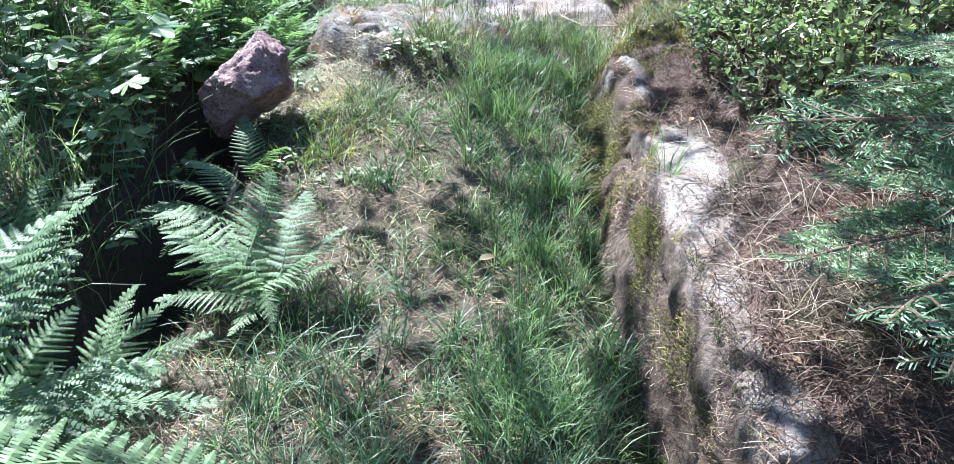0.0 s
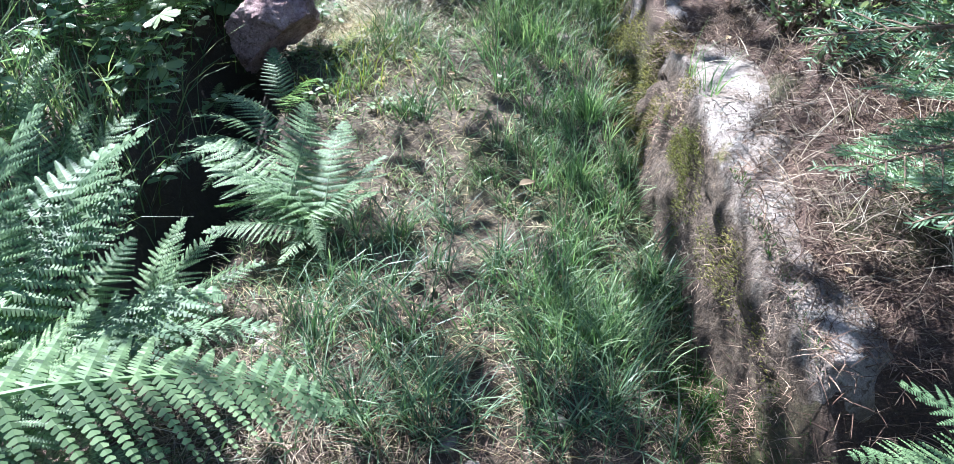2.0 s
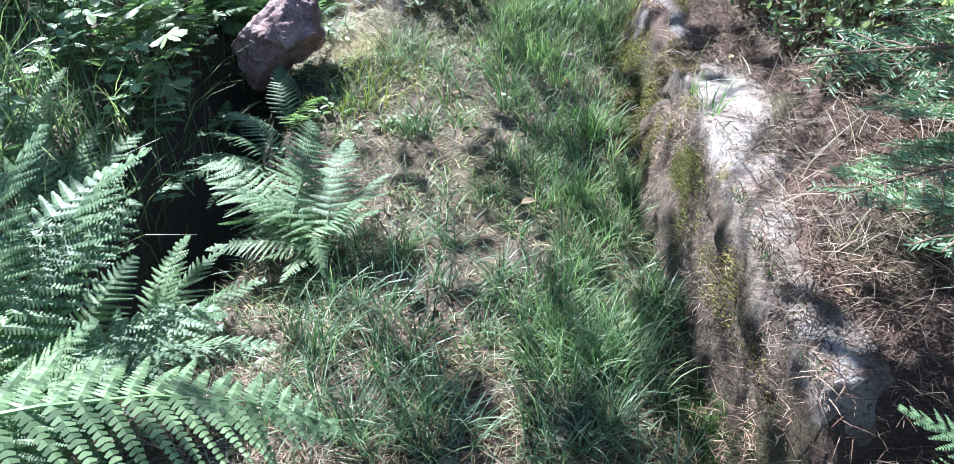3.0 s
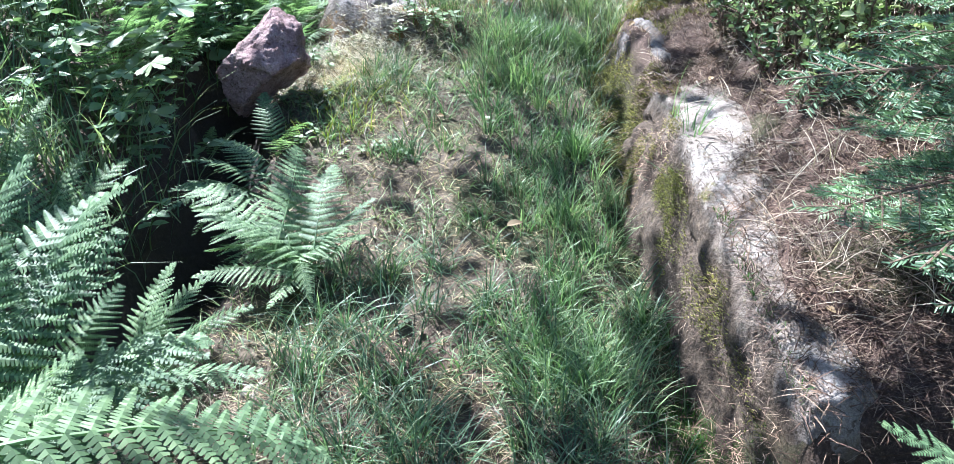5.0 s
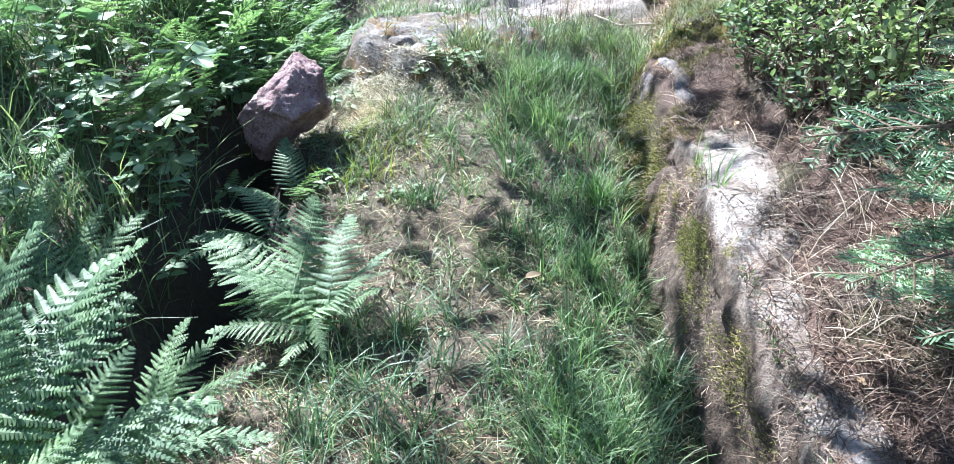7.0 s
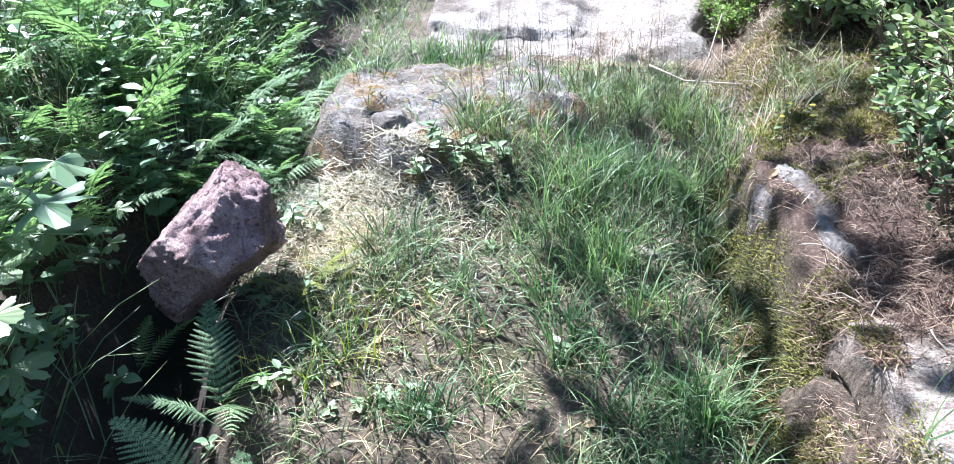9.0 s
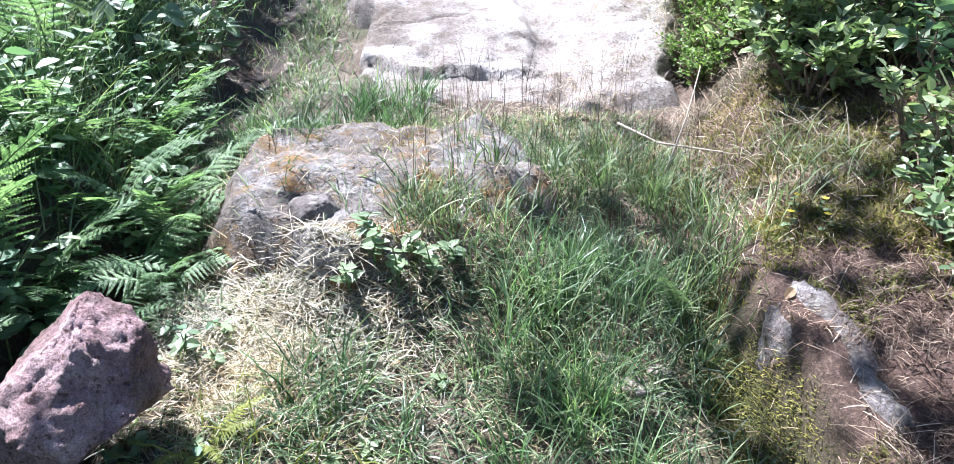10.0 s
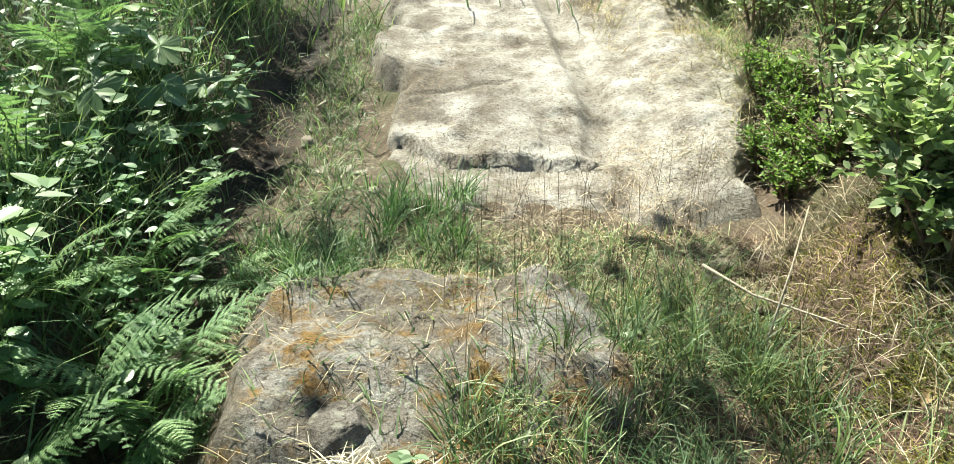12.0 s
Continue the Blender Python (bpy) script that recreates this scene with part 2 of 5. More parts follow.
def blades(name, spots, length, width, material, lean=0.5, droop=0.8, segments=3, lift=0.0, heading=None, spread=math.pi):
    """One mesh of many bent, tapering blades. length and width: low and high; lean: 0 upright, 1 flat; droop: how far the tip bends over."""
    n = len(spots)
    spots = np.asarray(spots, float)
    ang = rng.uniform(-spread, spread, n) + (0 if heading is None else heading)
    out = np.stack([np.cos(ang), np.sin(ang), np.zeros(n)], 1)
    twist = ang + math.pi / 2 + rng.normal(0, 0.7, n)
    side = np.stack([np.cos(twist), np.sin(twist), rng.normal(0, 0.2, n)], 1)
    long = rng.uniform(length[0], length[1], n)
    wide = rng.uniform(width[0], width[1], n)
    tip = np.clip(rng.normal(lean, 0.18, n), 0.02, 1.2)
    bend = droop * rng.uniform(0.3, 1.2, n)
    verts = np.zeros((n, (segments + 1) * 2, 3))
    here = spots + np.array((0, 0, lift))
    for k in range(segments + 1):
        s = k / segments
        w = (wide * (1 - 0.85 * s ** 1.6) * 0.5)[:, None]
        verts[:, 2 * k], verts[:, 2 * k + 1] = here - side * w, here + side * w
        a = np.clip(tip + bend * s, 0, 1.45) * math.pi / 2
        here = here + (out * np.sin(a)[:, None] + np.array((0, 0, 1.0)) * np.cos(a)[:, None]) * (long / segments)[:, None]
    base = (np.arange(n) * (segments + 1) * 2)[:, None, None]
    quad = np.array([(2 * k, 2 * k + 1, 2 * k + 3, 2 * k + 2) for k in range(segments)])[None]
    return new(name, quads_mesh(name, verts.reshape(-1, 3), (base + quad).reshape(-1, 4), material))


def scatter(n, x0, x1, y0, y1, keep=None, on=None):
    """Random places on the ground, kept with the chance that keep(x, y) gives."""
    x, y = rng.uniform(x0, x1, n), rng.uniform(y0, y1, n)
    if keep is not None:
        ok = rng.uniform(0, 1, n) < keep(x, y)
        x, y = x[ok], y[ok]
    return np.stack([x, y, (on or surface_z)(x, y)], 1)


# ---- the lie of the land ----
def smooth(a, b, v):
    u = np.clip((v - a) / (b - a), 0, 1)
    return u * u * (3 - 2 * u)


def hashed(ix, iy, seed):
    h = (ix.astype(np.int64) * 374761393 + iy.astype(np.int64) * 668265263 + seed * 1442695041) & 0x7FFFFFFF
    h = ((h ^ (h >> 13)) * 1274126177) & 0x7FFFFFFF
    return ((h ^ (h >> 16)) & 0xFFFF) / 65535.0


def vnoise(x, y, scale, seed=0):
    """Smooth noise from -1 to 1 with features of about that many metres."""
    x, y = np.asarray(x, float) / scale, np.asarray(y, float) / scale
    ix, iy = np.floor(x), np.floor(y)
    u, v = x - ix, y - iy
    u, v = u * u * (3 - 2 * u), v * v * (3 - 2 * v)
    a, b = hashed(ix, iy, seed), hashed(ix + 1, iy, seed)
    c, d = hashed(ix, iy + 1, seed), hashed(ix + 1, iy + 1, seed)
    return 2 * ((a * (1 - u) + b * u) * (1 - v) + (c * (1 - u) + d * u) * v) - 1


def fnoise(x, y, scale, octaves=4, seed=0):
    return sum(vnoise(x, y, scale / 2 ** k, seed + 17 * k) * 0.5 ** k for k in range(octaves))


PATH_Y = (-60, -3, -1, 0, 1, 2.08, 2.6, 3.0, 3.4, 3.8, 4.2, 4.6, 5.05, 5.73, 8, 60)
PATH_Z = (-9, -0.85, -0.3, -0.02, 0.2, 0.45, 0.59, 0.70, 0.79, 0.85, 0.855, 0.865, 0.885, 0.96, 1.3, 9)
SLAB_Y = (0.6, 1.0, 1.12, 1.78, 2.0, 2.47, 3.0, 3.3, 4.1, 5.0, 6, 8)
SLAB_Z = (0.28, 0.42, 0.57, 0.71, 0.79, 0.86, 0.97, 1.0, 1.05, 1.12, 1.25, 1.55)


def ditch_x(y):
    return np.interp(y, (0.8, 1.5, 2.0, 2.5, 3, 3.5, 4, 4.5, 5.5, 7), (-1.25, -1.08, -0.98, -0.95, -1.08, -1.05, -1.02, -1.0, -0.98, -0.95))


def ground_z(x, y, rough=1.0):
    x, y = np.asarray(x, float), np.asarray(y, float)
    path = sum(np.interp(y + d, PATH_Y, PATH_Z) for d in (-0.15, 0, 0.15)) / 3
    z = path.copy()
    # right bank, level with the long stone
    top = np.maximum(np.interp(y, SLAB_Y, SLAB_Z) - 0.035, path + 0.02 + 0.1 * smooth(0.6, 1.2, x))
    foot = np.interp(y, (0, 3.2, 3.6, 4.4, 5.0), (0.5, 0.5, 0.55, 0.72, 0.95))
    wide = np.interp(y, (0, 3.2, 4.4), (0.12, 0.12, 0.4))
    bank = smooth(foot, foot + wide, x)
    z = z * (1 - bank) + (top + 0.065 * smooth(0.67, 0.80, x + 0.06 * fnoise(x, y, 0.25, 2, 3) + 0.02 * smooth(1.9, 1.5, y) - 0.06 * smooth(2.0, 2.2, y) * smooth(2.6, 2.4, y)) + 0.28 * np.clip(x - 0.85, 0, 1.6) + 0.12 * np.clip(x - 2.4, 0, 60)) * bank
    # hollow at the broken end of the long stone
    z = z - 0.2 * np.exp(-((x - 0.80) / 0.16) ** 2 - ((y - 1.0) / 0.1) ** 2)
    # soil banked up round the outcrop
    z = z + 0.10 * np.exp(-((x + 0.2) / 0.42) ** 4 - ((y - 3.66) / 0.42) ** 4)
    # ditch and left bank
    dx = ditch_x(y)
    depth = np.interp(y, (-0.5, 0.8, 1.8, 2.2, 3.2, 3.6, 4.6, 5.2, 6.5, 8), (0.05, 0.1, 0.2, 0.3, 0.32, 0.12, 0.05, 0.1, 0.1, 0.03))
    z = z - depth * np.exp(-((x - dx) / 0.15) ** 2)
    z = z + 0.22 * smooth(0.1, 0.45, dx - x) + 0.22 * np.clip(dx - 0.45 - x, 0, 1.8) + 0.1 * np.clip(dx - 2.2 - x, 0, 60)
    # the soil lies lower under the bedrock
    z = z - 0.08 * smooth(-0.45, -0.2, x) * smooth(0.9, 0.7, x) * smooth(4.75, 5.0, y) * smooth(9.2, 8.8, y)
    far = np.clip((np.abs(x) + np.abs(y - 3)) / 8, 0, 1)
    return z + rough * (0.022 * fnoise(x, y, 0.5, 3, 1) + 0.008 * fnoise(x, y, 0.08, 2, 5) + 0.3 * far * vnoise(x, y, 3.0, 9))


# ---- stones that stick out of the ground ----
def hump_z(x, y):
    """The rounded outcrop across the path."""
    u, v = (x + 0.30) / 0.52, (y - 3.76) / 0.38
    r = (np.abs(u) ** 5 + np.abs(v) ** 5) ** 0.2 + 0.14 * fnoise(x, y, 0.35, 4, 31)
    return 0.725 + 0.255 * smooth(1.16, 0.78, r) + 0.10 * (y - 3.76) + 0.022 * fnoise(x, y, 0.22, 5, 33) + 0.012 * fnoise(x, y, 0.07, 3, 34) - 0.06 * smooth(-0.25, 0.05, x) * smooth(3.75, 3.6, y)


def step_z(x, y):
    """The bare bedrock: a lower lip, a step, the upper sheet, the worn rut and the shoulder beside it."""
    x, y = np.asarray(x, float), np.asarray(y, float)
    base = sum(np.interp(y + d, PATH_Y, PATH_Z) for d in (-0.15, 0, 0.15)) / 3
    edge = 5.05 - 0.12 * (x - 0.3) + 0.03 * fnoise(x, y * 0, 0.2, 4, 41) + 0.14 * smooth(-0.2, -0.42, x)
    mid = np.interp(y, (5.0, 5.5, 6.35, 6.8, 9.0), (0.375, 0.435, 0.385, 0.36, 0.3)) + 0.012 * vnoise(y, y * 0, 0.3, 49)
    up = np.where(x < mid, smooth(-0.010, 0.010, y - edge), smooth(-0.5, 0.4, y - edge))
    z = base + 0.025 + up * (0.05 + 0.055 * smooth(5.1, 5.8, y))
    z = z - 0.045 * np.exp(-((x - mid) / 0.075) ** 4) * smooth(5.0, 5.15, y)
    z = z + 0.10 * smooth(mid + 0.06, mid + 0.5, x) * smooth(4.5, 5.2, y) + 0.02 * fnoise(x, y, 0.22, 3, 50) * smooth(mid + 0.1, mid + 0.3, x)
    # uneven margins that run out under soil and grass
    rim = np.interp(y, (4.6, 4.75, 5.0, 5.15, 6.6, 9.0), (-0.1, -0.2, -0.38, -0.46, -0.44, -0.4))
    side = np.interp(y, (4.6, 5.2, 5.75, 9.0), (0.74, 0.92, 1.15, 1.3))
    left = smooth(rim + 0.02, rim - 0.14, x + 0.13 * fnoise(x, y, 0.25, 4, 43))
    right = smooth(side, side + 0.2, x + 0.08 * fnoise(x, y, 0.3, 4, 44))
    front = smooth(4.84, 4.58, y + 0.12 * fnoise(x, y, 0.26, 4, 42) + 0.10 * smooth(0.4, 0.55, x) - 0.1 * smooth(0.2, 0.3, x) * smooth(0.45, 0.35, x))
    z = z - 0.17 * left - 0.3 * right - 0.12 * front
    crack = np.exp(-((y - 5.62 - 0.2 * x - 0.06 * fnoise(x, y, 0.3, 3, 48)) / 0.012) ** 2) * smooth(0.25, 0.0, x)
    z = z - 0.02 * crack - 0.018 * smooth(0.2, 0.6, fnoise(x, y * 1.8, 0.5, 4, 47))
    return z + 0.009 * fnoise(x, y, 0.12, 4, 45)


def slab_top(y):
    return np.interp(y, (1.09, 1.115, 1.15, 1.78, 2.0, 2.47, 2.64, 2.70, 2.8), (0.36, 0.5, 0.57, 0.71, 0.79, 0.85, 0.79, 0.75, 0.7))


def surface_z(x, y):
    """The ground with the stones on it, for what grows and lies there."""
    x, y = np.asarray(x, float), np.asarray(y, float)
    z = ground_z(x, y)
    x, y = np.asarray(x, float), np.asarray(y, float)
    z = np.where((np.abs(x + 0.30) < 0.7) & (np.abs(y - 3.76) < 0.5), np.maximum(z, hump_z(x, y)), z)
    z = np.where((x > -0.75) & (x < 1.4) & (y > 4.4) & (y < 9), np.maximum(z, step_z(x, y)), z)
    return np.where((x > 0.57) & (x < 0.85) & (y > 1.12) & (y < 2.5), np.maximum(z, slab_top(y) + 0.03 * (x - 0.6)), z)


def axis(core, fine, limit):
    """Coordinates that are fine between core and grow outwards to limit."""
    mid = np.arange(core[0], core[1], fine)
    out, step, here = [], fine, core[1]
    while here < limit:
        out.append(here)
        step *= 1.16
        here += step
    back, step, here = [], fine, core[0]
    while here > -limit:
        step *= 1.16
        here -= step
        back.append(here)
    return np.array(back[::-1] + list(mid) + out)


def sheet(name, xs, ys, height, material, skirt=0.0):
    X, Y = np.meshgrid(xs, ys)
    Z = height(X, Y)
    if skirt:
        for a in (Z[0], Z[-1], Z[:, 0], Z[:, -1]):
            a -= skirt
    n, k = X.shape
    i = np.arange(n * k).reshape(n, k)
    quads = np.stack([i[:-1, :-1], i[:-1, 1:], i[1:, 1:], i[1:, :-1]], -1).reshape(-1, 4)
    return quads_mesh(name, np.stack([X, Y, Z], -1).reshape(-1, 3), quads, material, True), X.ravel(), Y.ravel()


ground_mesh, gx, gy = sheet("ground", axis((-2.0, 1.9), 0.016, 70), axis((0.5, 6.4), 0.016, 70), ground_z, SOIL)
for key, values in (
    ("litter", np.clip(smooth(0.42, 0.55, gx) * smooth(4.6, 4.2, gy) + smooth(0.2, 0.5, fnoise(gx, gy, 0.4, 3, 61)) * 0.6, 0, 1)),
    # mud along the ditch; the last term paints shade into the hollow by the stone
    ("mud_and_shade", np.exp(-((gx - ditch_x(gy)) / np.interp(gy, (1, 3.4, 4.2), (0.26, 0.24, 0.15))) ** 2) * smooth(1.0, 1.8, gy) * np.interp(gy, (3.2, 3.7, 4.8, 5.3), (1, 0.3, 0.3, 1)) + np.exp(-((gx - 0.8) / 0.2) ** 2 - ((gy - 1.0) / 0.12) ** 2)),
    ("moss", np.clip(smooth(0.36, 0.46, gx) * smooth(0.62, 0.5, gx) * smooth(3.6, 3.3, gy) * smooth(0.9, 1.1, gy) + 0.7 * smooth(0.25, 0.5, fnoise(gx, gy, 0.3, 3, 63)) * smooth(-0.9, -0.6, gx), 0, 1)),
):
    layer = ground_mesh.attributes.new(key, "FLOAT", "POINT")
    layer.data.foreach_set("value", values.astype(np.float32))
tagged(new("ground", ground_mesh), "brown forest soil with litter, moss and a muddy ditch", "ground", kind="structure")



def soil_over(data, values):
    """Where soil lies on a stone, from 0 to 1 a corner."""
    layer = data.attributes.new("soil_and_shade", "FLOAT", "POINT")
    layer.data.foreach_set("value", np.clip(values, 0, 1).astype(np.float32))


outcrop = thing("rock_outcrop", (-0.3, 3.7, 0.85), "low grey rock outcrop with brown moss across the path", "rock")
for piece, y0, y1 in (("front_face", 3.25, 3.6), ("flat_top", 3.6, 4.3)):
    data, hx, hy = sheet(piece, np.linspace(-0.95, 0.4, 123), np.linspace(y0, y1, round((y1 - y0) / 0.011)), hump_z, HUMP_STONE)
    patch = fnoise(hx, hy, 0.3, 5, 36)
    soil_over(data, 0.5 * smooth(0.2, 0.5, patch + 0.2 * smooth(3.7, 3.5, hy) + 0.3 * smooth(-0.5, -0.65, hx)) + 0.6 * smooth(3.98, 4.1, hy + 0.1 * patch))
    part(piece, data, outcrop, "", pose(0.3, -3.7, -0.85))
bedrock = thing("bedrock", (0.2, 5.6, 0.9), "pale sunlit bare bedrock with a step and a worn rut", "rock")
for piece, x0, x1, y0, y1 in (("lower_ledge", -0.8, 0.48, 4.3, 5.0), ("upper_sheet", -0.8, 0.48, 5.0, 9.0), ("shoulder", 0.48, 1.5, 4.3, 9.0)):
    data, bx, by = sheet(piece, np.linspace(x0, x1, round((x1 - x0) / 0.014)), np.linspace(y0, y1, round((y1 - y0) / 0.014)), step_z, GRANITE)
    rut = np.interp(by, (5.0, 5.5, 6.35, 6.8, 9.0), (0.375, 0.435, 0.385, 0.36, 0.3))
    patch = fnoise(bx, by, 0.34, 5, 52)
    soil_over(data, 0.5 * smooth(0.1, 0.6, patch) * smooth(0.15, -0.4, bx) + 0.3 * smooth(0.4, 0.8, patch) + 0.3 * np.exp(-((bx - rut) / 0.06) ** 4) + 0.4 * smooth(-0.34, -0.5, bx + 0.1 * patch) + 0.4 * smooth(4.85, 4.65, by + 0.12 * patch))
    part(piece, data, bedrock, "", pose(-0.2, -5.6, -0.9))


def boulder(name, size, seed, material, cuts=(), rough=0.12, detail=4, ledge=0.0):
    """A broken stone: a ball cut by planes, then roughened. cuts: direction and how far out the plane lies."""
    bm = bmesh.new()
    bmesh.ops.create_icosphere(bm, subdivisions=detail, radius=1.0)
    r = random.Random(seed)
    cuts = list(cuts) + [((r.gauss(0, 1), r.gauss(0, 1), r.gauss(0, 1)), r.uniform(0.74, 0.92)) for k in range(14)]
    for v in bm.verts:
        p = v.co.copy()
        for way, d in cuts:
            w = Vector(way).normalized()
            over = p.dot(w) - d
            if over > 0:
                p -= w * over * 0.985
        if ledge:
            h = p.z + 0.28 * p.x + 0.12 * noise.noise(p * 2.2 + Vector((seed, 0, 0)))
            p.y -= ledge * min(1, max(0, (h + 0.02) / 0.10)) * (1.15 - 0.5 * max(0, h)) * min(1, max(0, -2.2 * p.y))
        q = p * 1.7 + Vector((seed * 3.1, seed, 0))
        p *= 1 + rough * (noise.fractal(q, 1.0, 2.0, 3)) + 0.4 * rough * noise.fractal(q * 6, 0.6, 2.1, 5)
        ridge = noise.noise(q * 1.3)
        p += p.normalized() * (-0.10 * max(0, 1 - abs(ridge) * 9)) * rough * 6 * 0.4
        v.co = Vector((p.x * size[0], p.y * size[1], p.z * size[2]))
    me = bpy.data.meshes.new(name)
    bm.to_mesh(me)
    bm.free()
    me.materials.append(material)
    me.polygons.foreach_set("use_smooth", [True] * len(me.polygons))
    return me


def long_stone():
    """The long quarried-looking stone beside the path: upright mossy face to the path, flat top, broken end."""
    ys = np.arange(1.09, 2.76, 0.010)
    section = [(-0.16, -0.55), (-0.11, -0.36), (-0.055, -0.2), (-0.025, -0.12), (-0.004, -0.05), (0.012, -0.008), (0.05, 0.0), (0.1, 0.004), (0.16, 0.003), (0.22, -0.005), (0.28, -0.03), (0.32, -0.08), (0.33, -0.2), (0.33, -0.5)]
    fine = []
    for (a, b), (c, d) in zip(section[:-1], section[1:]):
        m = max(1, round(math.hypot(c - a, d - b) / 0.014))
        fine += [(a + (c - a) * k / m, b + (d - b) * k / m) for k in range(m)]
    fine.append(section[-1])
    sx, sz = np.array([p[0] for p in fine]), np.array([p[1] for p in fine])
    X, Z, Y = np.zeros((len(ys), len(fine))), np.zeros((len(ys), len(fine))), np.zeros((len(ys), len(fine)))
    for i, y in enumerate(ys):
        left = np.interp(y, (1.1, 1.5, 1.8, 2.2, 2.6, 3.0, 3.45), (0.60, 0.575, 0.565, 0.575, 0.60, 0.60, 0.60))
        closing = 1 - smooth(1.16, 1.10, y) * 0.25
        X[i] = left + sx * np.interp(y, (1.1, 1.5, 2.0, 2.6, 2.66, 3.4), (0.62, 0.8, 1.0, 1.0, 0.55, 0.42))
        Z[i] = slab_top(y) + sz * closing
        Y[i] = y
    rough = fnoise(Y, X + Z * 0.8, 0.2, 5, 71)
    X += -0.016 * rough * smooth(0.1, 0.0, sx)[None, :]
    Z += 0.005 * rough + 0.005 * fnoise(Y, X, 0.06, 4, 78)
    X += 0.014 * fnoise(Y, Z, 0.11, 4, 80) * smooth(0.12, 0.02, sx)[None, :]
    Y -= 0.03 * smooth(1.3, 1.1, Y) * (0.4 + fnoise(X, Z, 0.09, 3, 75))
    top_crack = np.exp(-((X - 0.60 - 0.06 * fnoise(Y, Y * 0, 0.3, 3, 76)) / 0.006) ** 2) * (sz > -0.05)[None, :] * smooth(1.3, 1.6, Y) * smooth(2.4, 2.1, Y)
    Z -= 0.012 * top_crack
    crack = np.exp(-((Z - slab_top(Y) + 0.16 + 0.04 * vnoise(Y, Y * 0, 0.35, 73)) / 0.012) ** 2) * (sx < 0.06)[None, :]
    X += 0.022 * crack
    n, k = X.shape
    idx = np.arange(n * k).reshape(n, k)
    quads = np.stack([idx[:-1, :-1], idx[:-1, 1:], idx[1:, 1:], idx[1:, :-1]], -1).reshape(-1, 4)
    verts = np.stack([X, Y, Z], -1).reshape(-1, 3)
    # broken end faces
    ends = []
    for row, flip in ((0, False), (n - 1, True)):
        for j in range(k // 2):
            q = (idx[row, j], idx[row, j + 1], idx[row, k - 2 - j], idx[row, k - 1 - j])
            if len(set(q)) == 4:
                ends.append(q[::-1] if flip else q)
    me = quads_mesh("long_stone", verts, np.concatenate([quads, np.array(ends)]), SLAB_STONE, True)
    # soil down the side; the near end is coloured dark for its undercut shade
    soil_and_shade = np.clip(smooth(0.015, 0.07, slab_top(Y) - Z + 0.05 * fnoise(Y, X + Z, 0.15, 3, 77)) + smooth(1.12, 1.08, Y), 0, 1)
    layer = me.attributes.new("soil_and_shade", "FLOAT", "POINT")
    layer.data.foreach_set("value", soil_and_shade.ravel().astype(np.float32))
    return me


tagged(new("long_stone", long_stone()), "long pale granite block with mossy side beside the path", "rock")
pink = new("boulder", boulder("boulder", (0.235, 0.19, 0.24), 4, PINK_STONE, (((0.74, -0.22, -0.64), 0.38), ((-0.74, -0.1, 0.62), 0.44), ((0.35, 0.0, 0.95), 0.78), ((0.97, 0.1, 0.2), 0.70), ((-0.95, 0.0, -0.3), 0.68), ((-0.32, -0.66, 0.68), 0.44), ((0.45, -0.65, 0.6), 0.54), ((-0.15, -0.95, 0.1), 0.52)), 0.12, 6, 0.12))
pink.matrix_basis = pose(-0.875, 2.93, 0.822, 0, 8, -6)
tagged(pink, "broken pinkish sandstone boulder wedged over the ditch", "rock")
for name, size, place, turn, seed in (("standing_stone", (0.12, 0.27, 0.16), (0.665, 2.90, 0.81), (10, -4, 8), 41), ("standing_stone", (0.05, 0.11, 0.07), (0.655, 2.62, 0.79), (8, 10, 8), 42)):
    st = new(name, boulder(name, size, seed, GREY_STONE, (((-0.85, -0.2, 0.3), 0.5), ((0.2, -0.1, 1), 0.62), ((0.2, -1, 0.3), 0.66), ((0.9, 0, 0.3), 0.62), ((-0.5, 0.1, 0.85), 0.56)), 0.11, 5))
    st.matrix_basis = pose(*place, *turn)
    tagged(st, "grey weathered stone bedded in the mossy bank", "rock", "stones along the bank")


# ---- unseen trees, added to shade the place ----
def leaf_cloud(name, at, way, size, material, fold=0.25, slim=0.55):
    """Many small pointed leaves in one mesh: at (n, 3), way (n, 3) the direction of each leaf, size (n,)."""
    n = len(at)
    way = way / np.linalg.norm(way, axis=1)[:, None]
    up = rng.normal(0, 0.5, (n, 3)) + np.array((0, 0, 1.0))
    side = np.cross(way, up)
    side /= np.linalg.norm(side, axis=1)[:, None]
    face = np.cross(side, way)
    s = size[:, None]
    lift = face * fold * s * 0.35
    w = slim * 0.5 * s
    verts = np.stack([at, at + way * s, at + way * s * 0.62 - side * w * 0.9 + lift, at + way * s * 0.26 - side * w * 0.85 + lift,
                      at + way * s * 0.26 + side * w * 0.85 + lift, at + way * s * 0.62 + side * w * 0.9 + lift], 1)
    base = (np.arange(n) * 6)[:, None, None]
    return quads_mesh(name, verts.reshape(-1, 3), (base + np.array([(0, 1, 2, 3), (0, 4, 5, 1)])[None]).reshape(-1, 4), material)


